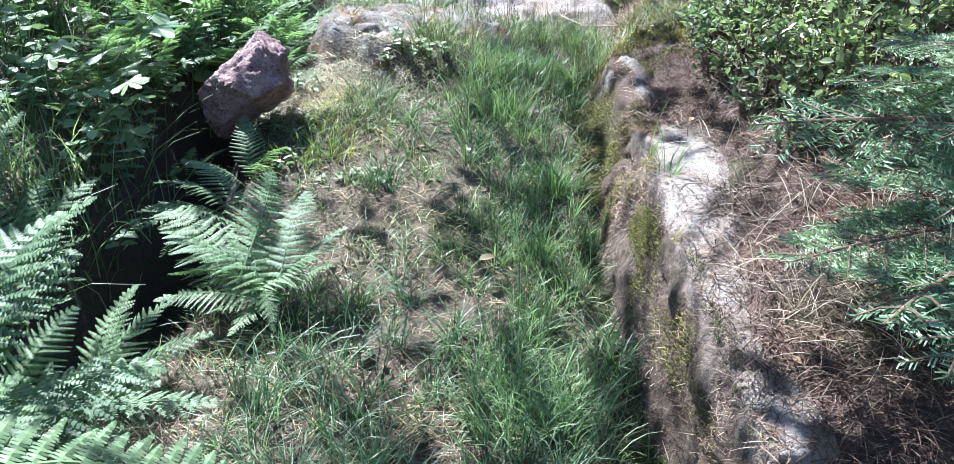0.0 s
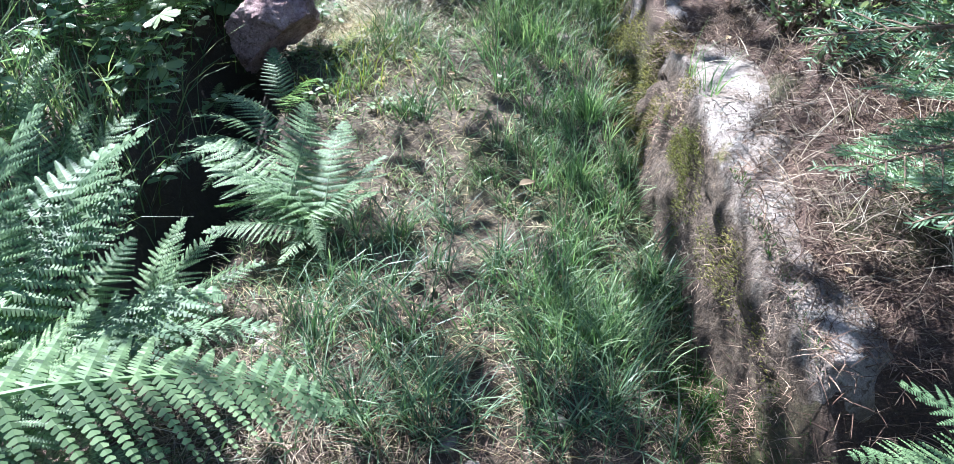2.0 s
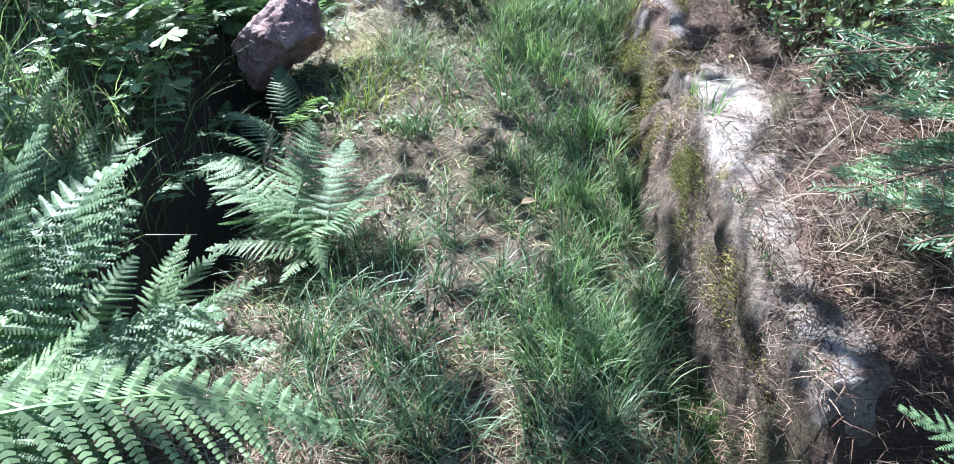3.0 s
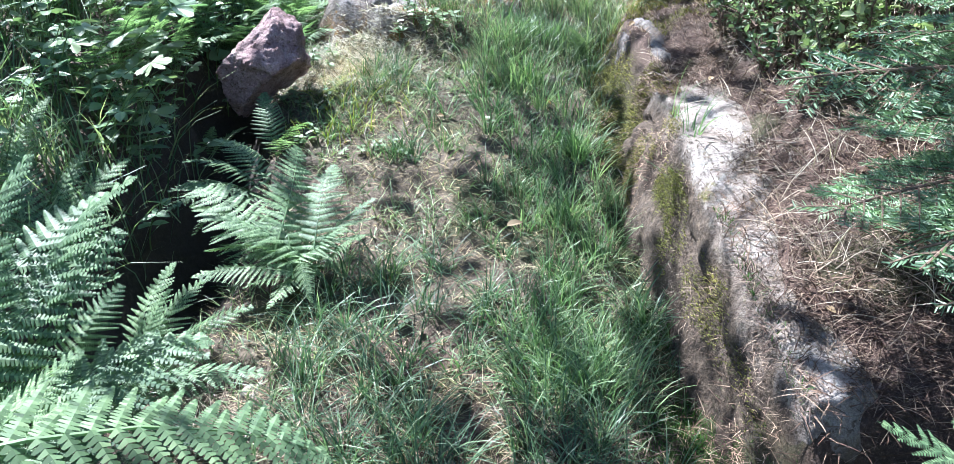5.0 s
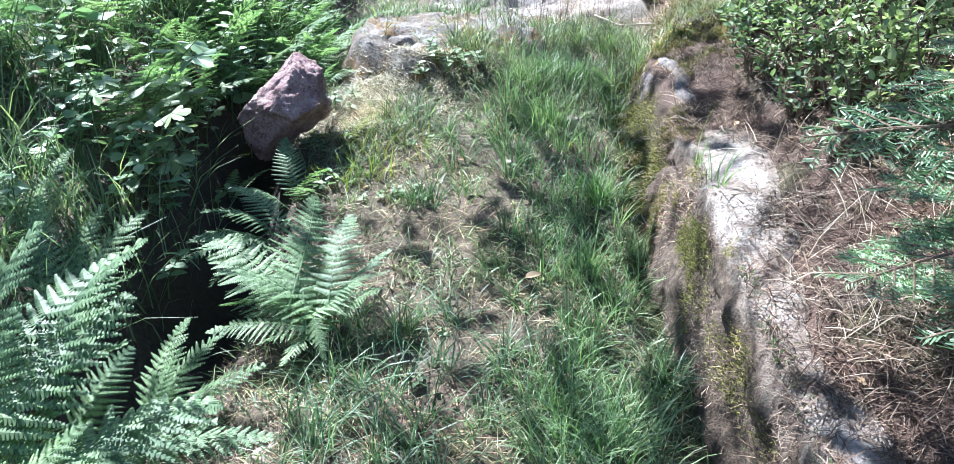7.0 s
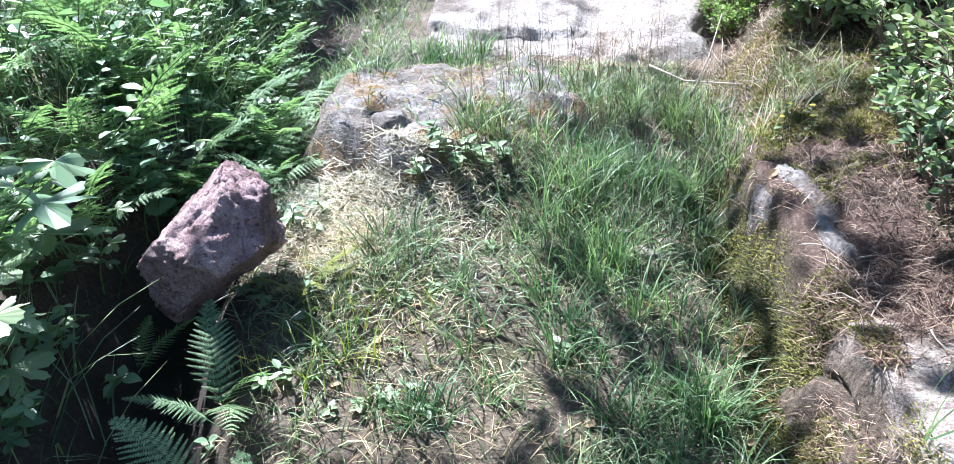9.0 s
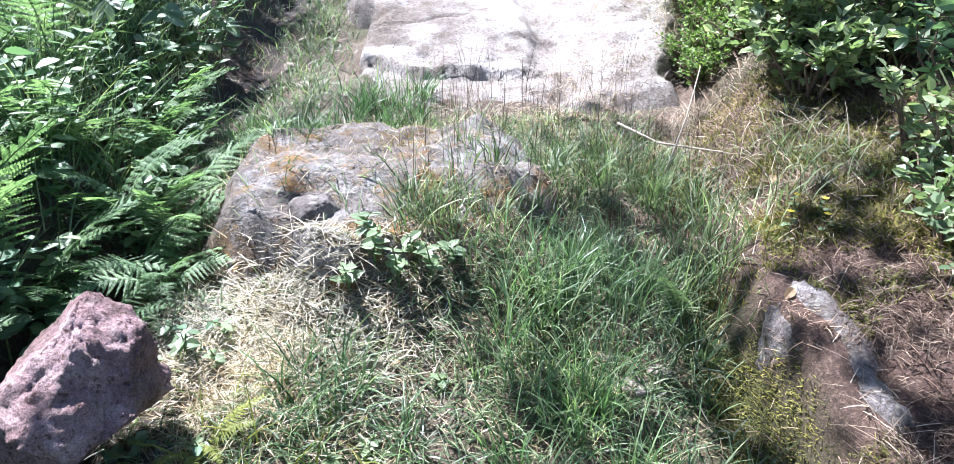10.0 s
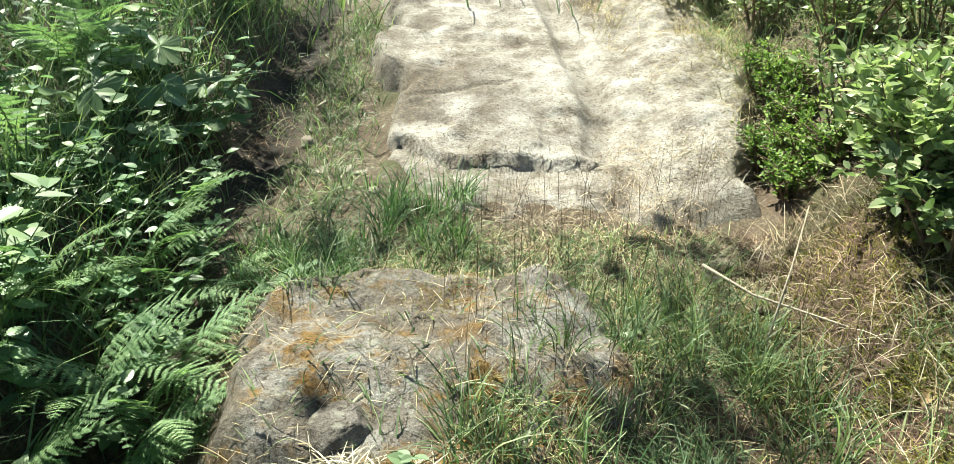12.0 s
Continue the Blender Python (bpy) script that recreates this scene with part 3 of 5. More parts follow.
def sunlit(x, y):
    """How open the leaf roof is above a place on the ground, by the way of the sun; gaps are set by hand where sun
    should fall.
    """
    j = 0.06 * vnoise(x, y, 0.22, 91)
    spot = lambda cx, cy, rx, ry: smooth(1.25, 0.8, np.hypot((x - cx) / (rx + 0.05), (y - cy) / (ry + 0.05)) + 3 * j)
    gap = np.maximum.reduce([spot(0.72, 1.98, 0.17, 0.22), spot(0.69, 1.2, 0.07, 0.09), spot(0.8, 1.62, 0.08, 0.12), spot(-0.50, 3.22, 0.42, 0.28), 0.7 * spot(-0.85, 2.88, 0.2, 0.15), spot(1.2, 2.75, 0.4, 0.45), spot(-0.25, 3.92, 0.48, 0.34), 0.65 * spot(0.9, 1.5, 0.25, 0.3), 0.9 * spot(0.68, 1.65, 0.08, 0.2), spot(-1.1, 3.75, 0.3, 0.35), spot(-1.2, 3.75, 0.5, 0.7), 0.25 * spot(-1.5, 4.9, 0.6, 0.7), spot(-0.35, 2.92, 0.40, 0.36), 0.85 * spot(-0.05, 3.25, 0.28, 0.25), spot(-0.9, 2.9, 0.25, 0.2), 0.8 * spot(-0.62, 1.35, 0.22, 0.16),
                             spot(0.95, 3.85, 0.26, 0.3), 0.7 * spot(1.35, 2.7, 0.3, 0.3), spot(-0.45, 1.3, 0.16, 0.1), spot(-1.12, 2.1, 0.08, 0.06), 0.9 * spot(-1.2, 3.3, 0.35, 0.35), 0.8 * spot(-1.4, 2.6, 0.3, 0.3), 0.7 * spot(-0.45, 2.4, 0.3, 0.3), 0.95 * spot(-1.2, 3.7, 0.45, 0.5), 0.35 * spot(-1.55, 4.5, 0.4, 0.45), spot(1.25, 4.45, 0.45, 0.5), spot(1.1, 4.05, 0.5, 0.4), 0.65 * spot(-0.72, 1.15, 0.3, 0.25), 0.75 * spot(-0.3, 0.5, 0.35, 0.25), 0.6 * spot(-0.52, 1.9, 0.25, 0.22), 0.8 * spot(-1.5, 3.1, 0.6, 0.6), 0.9 * spot(-1.0, 3.45, 0.32, 0.4), 0.55 * spot(0.05, 1.75, 0.2, 0.25), 0.4 * spot(-0.25, 2.3, 0.2, 0.2)])
    return np.maximum(gap, smooth(4.35, 4.75, y + 2 * j) * smooth(-1.0, -0.6, x + 2 * j))


def unseen_shade_trees():
    n = 19000
    x, y, h = rng.uniform(-3.2, 2.8, n), rng.uniform(-0.6, 7.0, n), rng.uniform(2.9, 4.8, n)
    zone = lambda cx, cy, rx, ry: smooth(1.3, 0.7, np.hypot((x - cx) / rx, (y - cy) / ry))
    dense = np.maximum.reduce([zone(0.88, 2.9, 0.2, 0.35), zone(-1.0, 2.45, 0.26, 0.6), zone(0.35, 1.1, 0.6, 0.3), zone(1.05, 1.15, 0.3, 0.3)])
    # leaves of the added crowns stay only where the ground should lie in shade
    keep = (rng.uniform(0, 1, n) > sunlit(x, y) * 1.02) & (fnoise(x, y, 0.3, 3, 95) > -0.35 - dense) & (rng.uniform(0, 1, n) < 0.50 + 0.48 * dense)
    x, y, h = x[keep], y[keep], h[keep]
    at = np.stack([x + SUN_FROM.x / SUN_FROM.z * h, y + SUN_FROM.y / SUN_FROM.z * h, ground_z(x, y, 0) + h], 1)
    owner = at[:, 0] > -2.6
    for foot, mine in (((-5.2, 6.0), ~owner), ((3.5, 6.8), owner)):
        z0 = float(ground_z(foot[0], foot[1]))
        tree = thing("tree", (foot[0], foot[1], z0), "unseen broad-leaved tree with a thin trunk, added to cast dappled shade", "tree", "shade trees beside the path")
        here = at[mine] - np.array((foot[0], foot[1], z0))
        pts = [(0, 0, -0.2), (0.05, 0, 1.5), (0.1, -0.1, 3.6), (0.0, 0.0, 5.6), (0.1, 0.1, 8.2)]
        v, f = tube(pts, (0.17, 0.14, 0.12, 0.09, 0.03), 12)
        part("trunk", mesh_of("trunk", v, f, BARK, True), tree)
        for k in range(7):
            tip = Vector(here[rng.integers(len(here))])
            start = Vector((0.07, 0, min(7.4, max(1.4, tip.z - 1.2))))
            mid = start.lerp(tip, 0.5) + Vector((0, 0, 0.25))
            v, f = tube([start, mid, tip], (0.022, 0.013, 0.004), 6)
            part("limb", mesh_of("limb", v, f, BARK, True), tree)
        part("crown", leaf_cloud("crown", here, rng.normal(0, 1, here.shape) * np.array((1, 1, 0.35)), rng.uniform(0.06, 0.115, len(here)), CANOPY, slim=0.75), tree)


unseen_shade_trees()


# ---- ferns ----
def frond_mesh(name, pairs, wide, seed, arch=0.16, material=FERN, bare=0.16):
    """A feathery frond one long, along y, with leaflets cut into lobes and a stalk, arched upwards."""
    r = np.random.default_rng(seed)
    verts, faces = [], []

    def height(s):
        return arch * math.sin(math.pi * min(1, s) * 0.92) - 0.05 * s * s

    for i in range(pairs):
        u = (i / pairs) ** 0.92
        s = bare + (1 - bare) * u
        reach = wide * min(1.0, 0.5 + 1.9 * u) * (1 - (u * 0.98) ** 1.7) + 0.008
        for sign in (-1, 1):
            here = Vector((0, s, height(s)))
            ahead = 0.32 + 0.4 * s + r.normal(0, 0.05)
            sag = -0.18 + r.normal(0, 0.10)
            way = Vector((sign * math.cos(ahead), math.sin(ahead), sag)).normalized()
            flat = Vector((-way.y, way.x, 0)).normalized() * sign
            lobes = max(5, int(reach / 0.0135))
            gap = (1 - bare) / pairs * 0.52
            for k in range(lobes):
                q = k / lobes
                size = gap * (1 - 0.86 * q ** 1.2) * (0.88 + 0.24 * r.random())
                p = here + way * (reach * q) + Vector((0, 0, -0.12 * reach * q * q))
                step = way * (reach / lobes)
                for edge in (-1, 1):
                    out = flat * edge * size + way * size * 0.3 + Vector((0, 0, -0.22 * size))
                    a = len(verts)
                    verts += [p, p + step, p + step * 0.74 + out * 0.85, p + step * 0.25 + out]
                    faces.append((a, a + 1, a + 2, a + 3) if edge * sign > 0 else (a + 3, a + 2, a + 1, a))
    stalk = [(0, s, height(s) - 0.003) for s in (0, 0.12, 0.3, 0.5, 0.7, 0.9, 1.0)]
    v, f = tube(stalk, (0.007, 0.006, 0.005, 0.004, 0.003, 0.002, 0.001), 5)
    faces += [tuple(i + len(verts) for i in face) for face in f]
    return mesh_of(name, verts + v, faces, material)


FRONDS = [frond_mesh("frond", 20, 0.22, 1), frond_mesh("frond", 18, 0.25, 2, 0.22), frond_mesh("frond", 22, 0.19, 3, 0.12), frond_mesh("frond", 18, 0.27, 4, 0.2)]
FLAT = [frond_mesh("frond", 18, 0.29, 7, 0.10, FERN, 0.04), frond_mesh("frond", 16, 0.32, 8, 0.12, FERN, 0.04), frond_mesh("frond", 19, 0.27, 9, 0.08, FERN, 0.04)]
WIDE = [frond_mesh("frond", 22, 0.29, 10, 0.13, FERN, 0.02)]
BRIGHT_FRONDS = [frond_mesh("frond", 16, 0.26, 5, 0.1, BRIGHT), frond_mesh("frond", 15, 0.3, 6, 0.15, PALE)]


def aimed(base, tip, roll=0.0, fat=1.0):
    """A pose that lays a frond or branch from base to tip, its face upwards."""
    base, tip = Vector(base), Vector(tip)
    way = (tip - base)
    y = way.normalized()
    x = y.cross(Vector((0, 0, 1))).normalized()
    z = x.cross(y)
    m = Matrix((x, y, z)).transposed().to_4x4()
    s = way.length
    return Matrix.Translation(base) @ m @ Matrix.Rotation(radians(roll), 4, "Y") @ Matrix.Diagonal((s * fat, s, s, 1))


def fern(base, tips, label, fronds=FRONDS, group="ferns along the ditch", fat=1.0, hub=None, roll=None):
    """A tuft of fronds from base to each of the tips; hub: where the bare stalks end and the green begins."""
    base = Vector((base[0], base[1], float(surface_z(base[0], base[1])) - 0.01 if len(base) < 3 else base[2]))
    ob = thing("fern", base, label, "fern", group)
    for k, tip in enumerate(tips):
        root = Vector((rng.normal(0, 0.012), rng.normal(0, 0.012), 0))
        if hub:
            foot, root = root, Vector(hub) - base + Vector((rng.normal(0, 0.04), rng.normal(0, 0.04), rng.normal(0, 0.03)))
            v, f = tube([foot, foot.lerp(root, 0.5) + Vector((0, 0, 0.04)), root], (0.0045, 0.004, 0.0034), 6)
            part("stalk", mesh_of("stalk", v, f, GREEN_STEM, True), ob)
        part("frond", fronds[int(rng.integers(len(fronds)))], ob, "", aimed(root, Vector(tip) - base, rng.normal(0, 12) if roll is None else roll, fat * rng.uniform(0.9, 1.1)))
    return ob


def spray(base, n, reach, rise, start=0.0, end=2 * math.pi):
    """Tips of a loose rosette of fronds round base."""
    z = float(surface_z(base[0], base[1]))
    tips = []
    for k in range(n):
        a = start + (end - start) * (k + rng.uniform(-0.25, 0.25)) / max(1, n)
        d, h = reach * rng.uniform(0.6, 1.1), rise * rng.uniform(0.4, 1.25)
        tips.append((base[0] + d * math.cos(a), base[1] + d * math.sin(a), z + h))
    return tips


fern((-0.58, 1.93), [(-0.62, 2.33, 0.70), (-0.50, 2.26, 0.66), (-0.93, 2.12, 0.58), (-0.98, 2.22, 0.62), (-0.70, 2.06, 0.57), (-0.44, 1.95, 0.50), (-0.55, 2.16, 0.60), (-0.68, 2.2, 0.62), (-0.86, 1.84, 0.48), (-0.76, 1.88, 0.50), (-0.84, 1.92, 0.52), (-0.62, 1.72, 0.44), (-0.50, 1.74, 0.44), (-0.36, 2.12, 0.60), (-0.36, 2.0, 0.53),
                     (-0.44, 1.86, 0.46), (-0.70, 1.78, 0.47), (-0.80, 2.02, 0.56), (-0.34, 1.97, 0.60), (-0.36, 1.88, 0.58), (-0.84, 1.95, 0.62)], "light green fern rosette at the edge of the grassy path", FLAT, fat=0.95, hub=(-0.56, 1.90, 0.49))
fern((-0.74, 2.30, 0.52), [(-1.0, 2.03, 0.58), (-1.0, 2.27, 0.66), (-1.02, 2.17, 0.60), (-0.94, 2.44, 0.68), (-0.92, 2.05, 0.5)], "green fern leaning over the muddy ditch", fat=1.15)
fern((-0.80, 2.62, 0.52), [(-0.68, 2.40, 0.66), (-0.98, 2.56, 0.64), (-0.62, 2.55, 0.70), (-0.85, 2.82, 0.74)], "small green fern below the boulder")
fern((-1.16, 1.10), [(-0.85, 1.62, 0.88), (-1.01, 1.50, 0.98), (-0.84, 1.50, 0.80), (-0.82, 1.40, 0.74), (-1.12, 1.52, 0.98), (-1.28, 1.5, 0.9), (-0.92, 1.62, 0.84), (-1.35, 1.3, 0.8), (-1.0, 1.35, 0.86)], "large green fern clump beside the ditch", FLAT, hub=(-1.10, 1.14, 0.58))
fern((-1.05, 0.92), [(-0.76, 1.36, 0.62), (-0.68, 1.48, 0.52), (-0.81, 1.17, 0.70), (-0.87, 1.05, 0.70), (-0.92, 1.32, 0.66), (-1.1, 1.3, 0.7), (-0.78, 1.25, 0.58), (-0.96, 1.12, 0.74)], "bright green fern beside the large clump", FLAT, hub=(-1.0, 0.95, 0.46))
fern((-0.92, 1.52), [(-0.68, 1.62, 0.50), (-0.64, 1.70, 0.46), (-0.78, 1.80, 0.50), (-0.72, 1.50, 0.48), (-0.9, 1.85, 0.52), (-0.86, 1.7, 0.52)], "dark green fern in the shade of larger ones")
fern((-1.02, 1.42), [(-0.86, 1.16, 0.50), (-0.74, 1.24, 0.44), (-0.66, 1.40, 0.52), (-0.56, 1.46, 0.43), (-0.95, 1.22, 0.66), (-0.80, 1.02, 0.44), (-0.62, 1.26, 0.36), (-0.90, 1.55, 0.62)], "light green fern spreading low at the ditch edge", FLAT, hub=(-1.0, 1.36, 0.44))
fern((-0.98, 1.05), [(-0.84, 1.12, 0.52), (-0.70, 1.10, 0.38), (-0.92, 1.0, 0.42), (-0.66, 1.22, 0.42), (-0.78, 0.92, 0.36), (-0.72, 1.34, 0.44)], "yellowish green fern below the larger fronds", FLAT, hub=(-1.0, 1.05, 0.36))
fern((-1.25, 1.85), [(-1.05, 1.95, 0.62), (-1.10, 2.15, 0.72), (-1.22, 2.12, 0.76), (-1.4, 2.1, 0.8), (-1.02, 1.82, 0.55), (-1.45, 1.8, 0.75)], "green fern at the edge of the ditch")
fern((-1.42, 2.02), [(-1.22, 2.05, 0.85), (-1.38, 2.3, 0.88), (-1.25, 2.22, 0.84), (-1.6, 2.2, 0.9), (-1.3, 1.8, 0.8)], "green fern on top of the ditch bank")
fern((-1.02, 0.50), [(-0.31, 0.99, 0.59), (-0.62, 0.52, 0.60)], "large pale green fern frond arching over the path", WIDE, hub=(-0.80, 0.62, 0.86), roll=13)
fern((0.86, 0.78), [(0.63, 0.97, 0.66), (0.50, 0.84, 0.62), (0.46, 0.74, 0.62), (0.7, 0.62, 0.6), (1.0, 0.98, 0.66), (1.1, 0.75, 0.6), (0.80, 1.02, 0.62)], "bright green fern beside the broken stone end", FLAT, hub=(0.86, 0.80, 0.50))
fern((0.46, 3.30), spray((0.46, 3.30), 6, 0.11, 0.13, 2.4, 4.6), "small pale fern at the foot of the stone", BRIGHT_FRONDS[1:])
for base, n, reach, rise, start, end in (
    ((-1.30, 3.15), 8, 0.36, 0.26, -2.6, 0.7), ((-1.18, 3.50), 9, 0.36, 0.24, -2.0, 1.0), ((-1.12, 3.85), 8, 0.34, 0.26, -1.9, 1.0), ((-1.3, 4.05), 8, 0.36, 0.34, -2.8, 0.6), ((-1.0, 3.62), 6, 0.3, 0.14, -1.4, 0.8), ((-0.92, 3.75), 7, 0.28, 0.22, -2.4, 1.0), ((-0.9, 4.02), 6, 0.26, 0.2, -2.2, 0.6), ((-1.02, 4.3), 7, 0.3, 0.26, -2.4, 0.8), ((-0.86, 3.5), 6, 0.24, 0.14, -2.6, 0.4), ((-1.4, 3.75), 7, 0.36, 0.3, -2.6, 0.6), ((-1.12, 4.62), 6, 0.3, 0.24, -2.2, 0.8), ((-1.35, 2.75), 7, 0.34, 0.3, -2.4, 0.4), ((-1.25, 3.4), 6, 0.3, 0.4, -2.6, 0.8),
    ((-1.15, 4.35), 7, 0.3, 0.22, -2.2, 0.7), ((-1.75, 3.55), 8, 0.42, 0.32, -3.0, 0.3), ((-1.5, 4.5), 7, 0.34, 0.35, -3.0, 0.0), ((-0.95, 4.35), 6, 0.26, 0.1, -1.2, 0.9),
    ((-1.62, 3.98), 7, 0.36, 0.34, -3.0, 0.3), ((-1.55, 5.2), 6, 0.4, 0.6, -2.8, 0.4), ((-1.3, 6.4), 6, 0.45, 0.5, -2.8, 0.4), ((-0.98, 3.35), 5, 0.24, 0.14, -1.5, 1.4),
    ((-1.15, 2.95), 3, 0.2, 0.1, 1.0, 3.0), ((-1.38, 3.4), 8, 0.26, 0.2, -2.8, 0.5), ((-1.36, 3.72), 8, 0.25, 0.22, -2.8, 0.6), ((-1.05, 3.95), 7, 0.22, 0.16, -2.4, 0.8), ((-1.5, 3.25), 7, 0.26, 0.2, -2.8, 0.4), ((-2.0, 3.0), 7, 0.45, 0.35, -2.8, 0.4),
):
    fern(base, spray(base, n, reach, rise, start, end), "green fern among herbs on the shady bank", group="ferns on the bank")
fern((-1.0, 3.86), [(-0.58, 4.12, 1.04), (-0.70, 3.70, 0.94), (-1.22, 3.62, 1.04)], "light green fern arching over the corner of the outcrop", group="ferns on the bank")
fern((-1.02, 3.56), [(-0.66, 3.56, 0.88), (-0.68, 3.40, 0.78), (-0.80, 3.30, 0.76), (-0.98, 3.24, 0.84), (-0.72, 3.70, 0.95), (-1.2, 3.3, 0.95)], "pale green fern hanging over the ditch", FLAT, group="ferns on the bank")
fern((-0.66, 2.98), spray((-0.66, 2.98), 5, 0.14, 0.07, -1.8, 0.8), "small yellow-green fern beside the boulder", BRIGHT_FRONDS[:1])


# ---- broad-leaved herbs ----
def leaf_blade(name, outline, fold, material):
    """A leaf one long along y, folded along its rib; outline: how far along, and half its width there."""
    verts, faces = [(0, y, 0) for y, w in outline], []
    n = len(outline)
    for sign in (-1, 1):
        a = len(verts)
        verts += [(sign * w, y + 0.02, fold * w - 0.10 * y * y) for y, w in outline]
        for k in range(n - 1):
            q = (k, k + 1, a + k + 1, a + k)
            faces.append(q if sign < 0 else q[::-1])
    verts = [(x, y, z - (0.10 * y * y if i < n else 0)) for i, (x, y, z) in enumerate(verts)]
    return mesh_of(name, verts, faces, material)


def lobed_leaf(name, lobes, material):
    """A palmate leaf with toothed lobes, one long from its stalk."""
    pts = []
    m = lobes * 8
    for k in range(m + 1):
        a = -2.5 + 5.0 * k / m
        u = (k / m * lobes) % 1.0
        r = (0.36 + 0.26 * math.sin(math.pi * u) ** 0.8) * (1.0 - 0.10 * abs(a)) + (0.02 if k % 2 else -0.02)
        pts.append((r * math.sin(a) * 1.05, 0.36 + r * math.cos(a), 0.06 * math.sin(5 * a) - 0.25 * r * r))
    verts = [(0, 0.36, 0.03)] + pts
    return mesh_of(name, verts, [(0, k + 2, k + 1) for k in range(m)], material)


TOOTHED = ((0, 0.02), (0.08, 0.2), (0.15, 0.2), (0.22, 0.3), (0.3, 0.28), (0.38, 0.33), (0.46, 0.29), (0.55, 0.3), (0.63, 0.23), (0.72, 0.21), (0.8, 0.14), (0.9, 0.09), (1.0, 0.004))
OVAL = ((0, 0.015), (0.12, 0.17), (0.3, 0.29), (0.5, 0.31), (0.7, 0.25), (0.87, 0.13), (1.0, 0.004))
LANCE = ((0, 0.02), (0.15, 0.1), (0.4, 0.14), (0.7, 0.1), (1.0, 0.003))
HERB_LEAVES = [leaf_blade("leaf", TOOTHED, 0.25, NETTLE), leaf_blade("leaf", OVAL, 0.3, NETTLE), leaf_blade("leaf", TOOTHED, 0.1, NETTLE)]
PALE_LEAVES = [leaf_blade("leaf", OVAL, 0.25, PALE), leaf_blade("leaf", TOOTHED, 0.2, PALE)]
LANCE_LEAVES = [leaf_blade("leaf", LANCE, 0.3, NETTLE), leaf_blade("leaf", LANCE, 0.2, PALE)]
BIG_LEAVES = [lobed_leaf("leaf", 5, NETTLE), lobed_leaf("leaf", 7, PALE), lobed_leaf("leaf", 5, PALE)]


def herb(x, y, tall, count, leaf_size, leaves, label, group="herbs on the bank", lean=(0.1, -0.05), whorl=1, z=None):
    """A stem with leaves up its length; whorl: how many leaves stand together at a joint."""
    z = float(surface_z(x, y)) - 0.01 if z is None else z
    ob = thing("herb", (x, y, z), label, "plant", group)
    bend = Vector((lean[0] + rng.normal(0, 0.10), lean[1] + rng.normal(0, 0.10), 0)) * tall * 2
    pts = [bend * (s * s) + Vector((0, 0, tall * s)) for s in (0, 0.25, 0.5, 0.75, 1.0)]
    v, f = tube(pts, (0.003, 0.0026, 0.0022, 0.0018, 0.001), 5)
    part("stem", mesh_of("stem", v, f, GREEN_STEM), ob)
    a = rng.uniform(0, 6.3)
    for k in range(count):
        s = 0.22 + 0.78 * (k // whorl + 1) / (count // whorl + 1)
        p = bend * (s * s) + Vector((0, 0, tall * s))
        a += 2.4 if whorl == 1 else (2.2 if k % whorl else 1.3)
        size = leaf_size * rng.uniform(0.65, 1.15) * (1.15 - 0.45 * s)
        tip = p + Vector((math.cos(a), math.sin(a), rng.uniform(-0.25, 0.4))) * size
        part("leaf", leaves[int(rng.integers(len(leaves)))], ob, "", aimed(p, tip, rng.normal(0, 15)))
    return ob


for k in range(172):
    x, y = rng.uniform(-2.1, -1.12), rng.uniform(2.0, 5.8)
    x -= 0.14 if y < 3.2 else 0.0
    herb(x, y, rng.uniform(0.15, 0.45), 10, rng.uniform(0.05, 0.095), (HERB_LEAVES, PALE_LEAVES, HERB_LEAVES + LANCE_LEAVES)[k % 3], "green toothed-leaved herb on the grassy bank", lean=(0.2, -0.1))
for k in range(60):
    herb(rng.uniform(-1.6, -0.98), rng.uniform(3.25, 4.75), rng.uniform(0.1, 0.32), 10, rng.uniform(0.04, 0.07), (PALE_LEAVES, HERB_LEAVES)[k % 2], "light green leafy herb among the ferns on the bank", lean=(0.25, -0.15))
for k in range(10):
    herb(rng.uniform(-1.35, -1.1), rng.uniform(2.2, 3.0), rng.uniform(0.1, 0.28), 9, 0.06, HERB_LEAVES, "bramble-like seedling hanging over the ditch", lean=(0.4, -0.2), whorl=3)
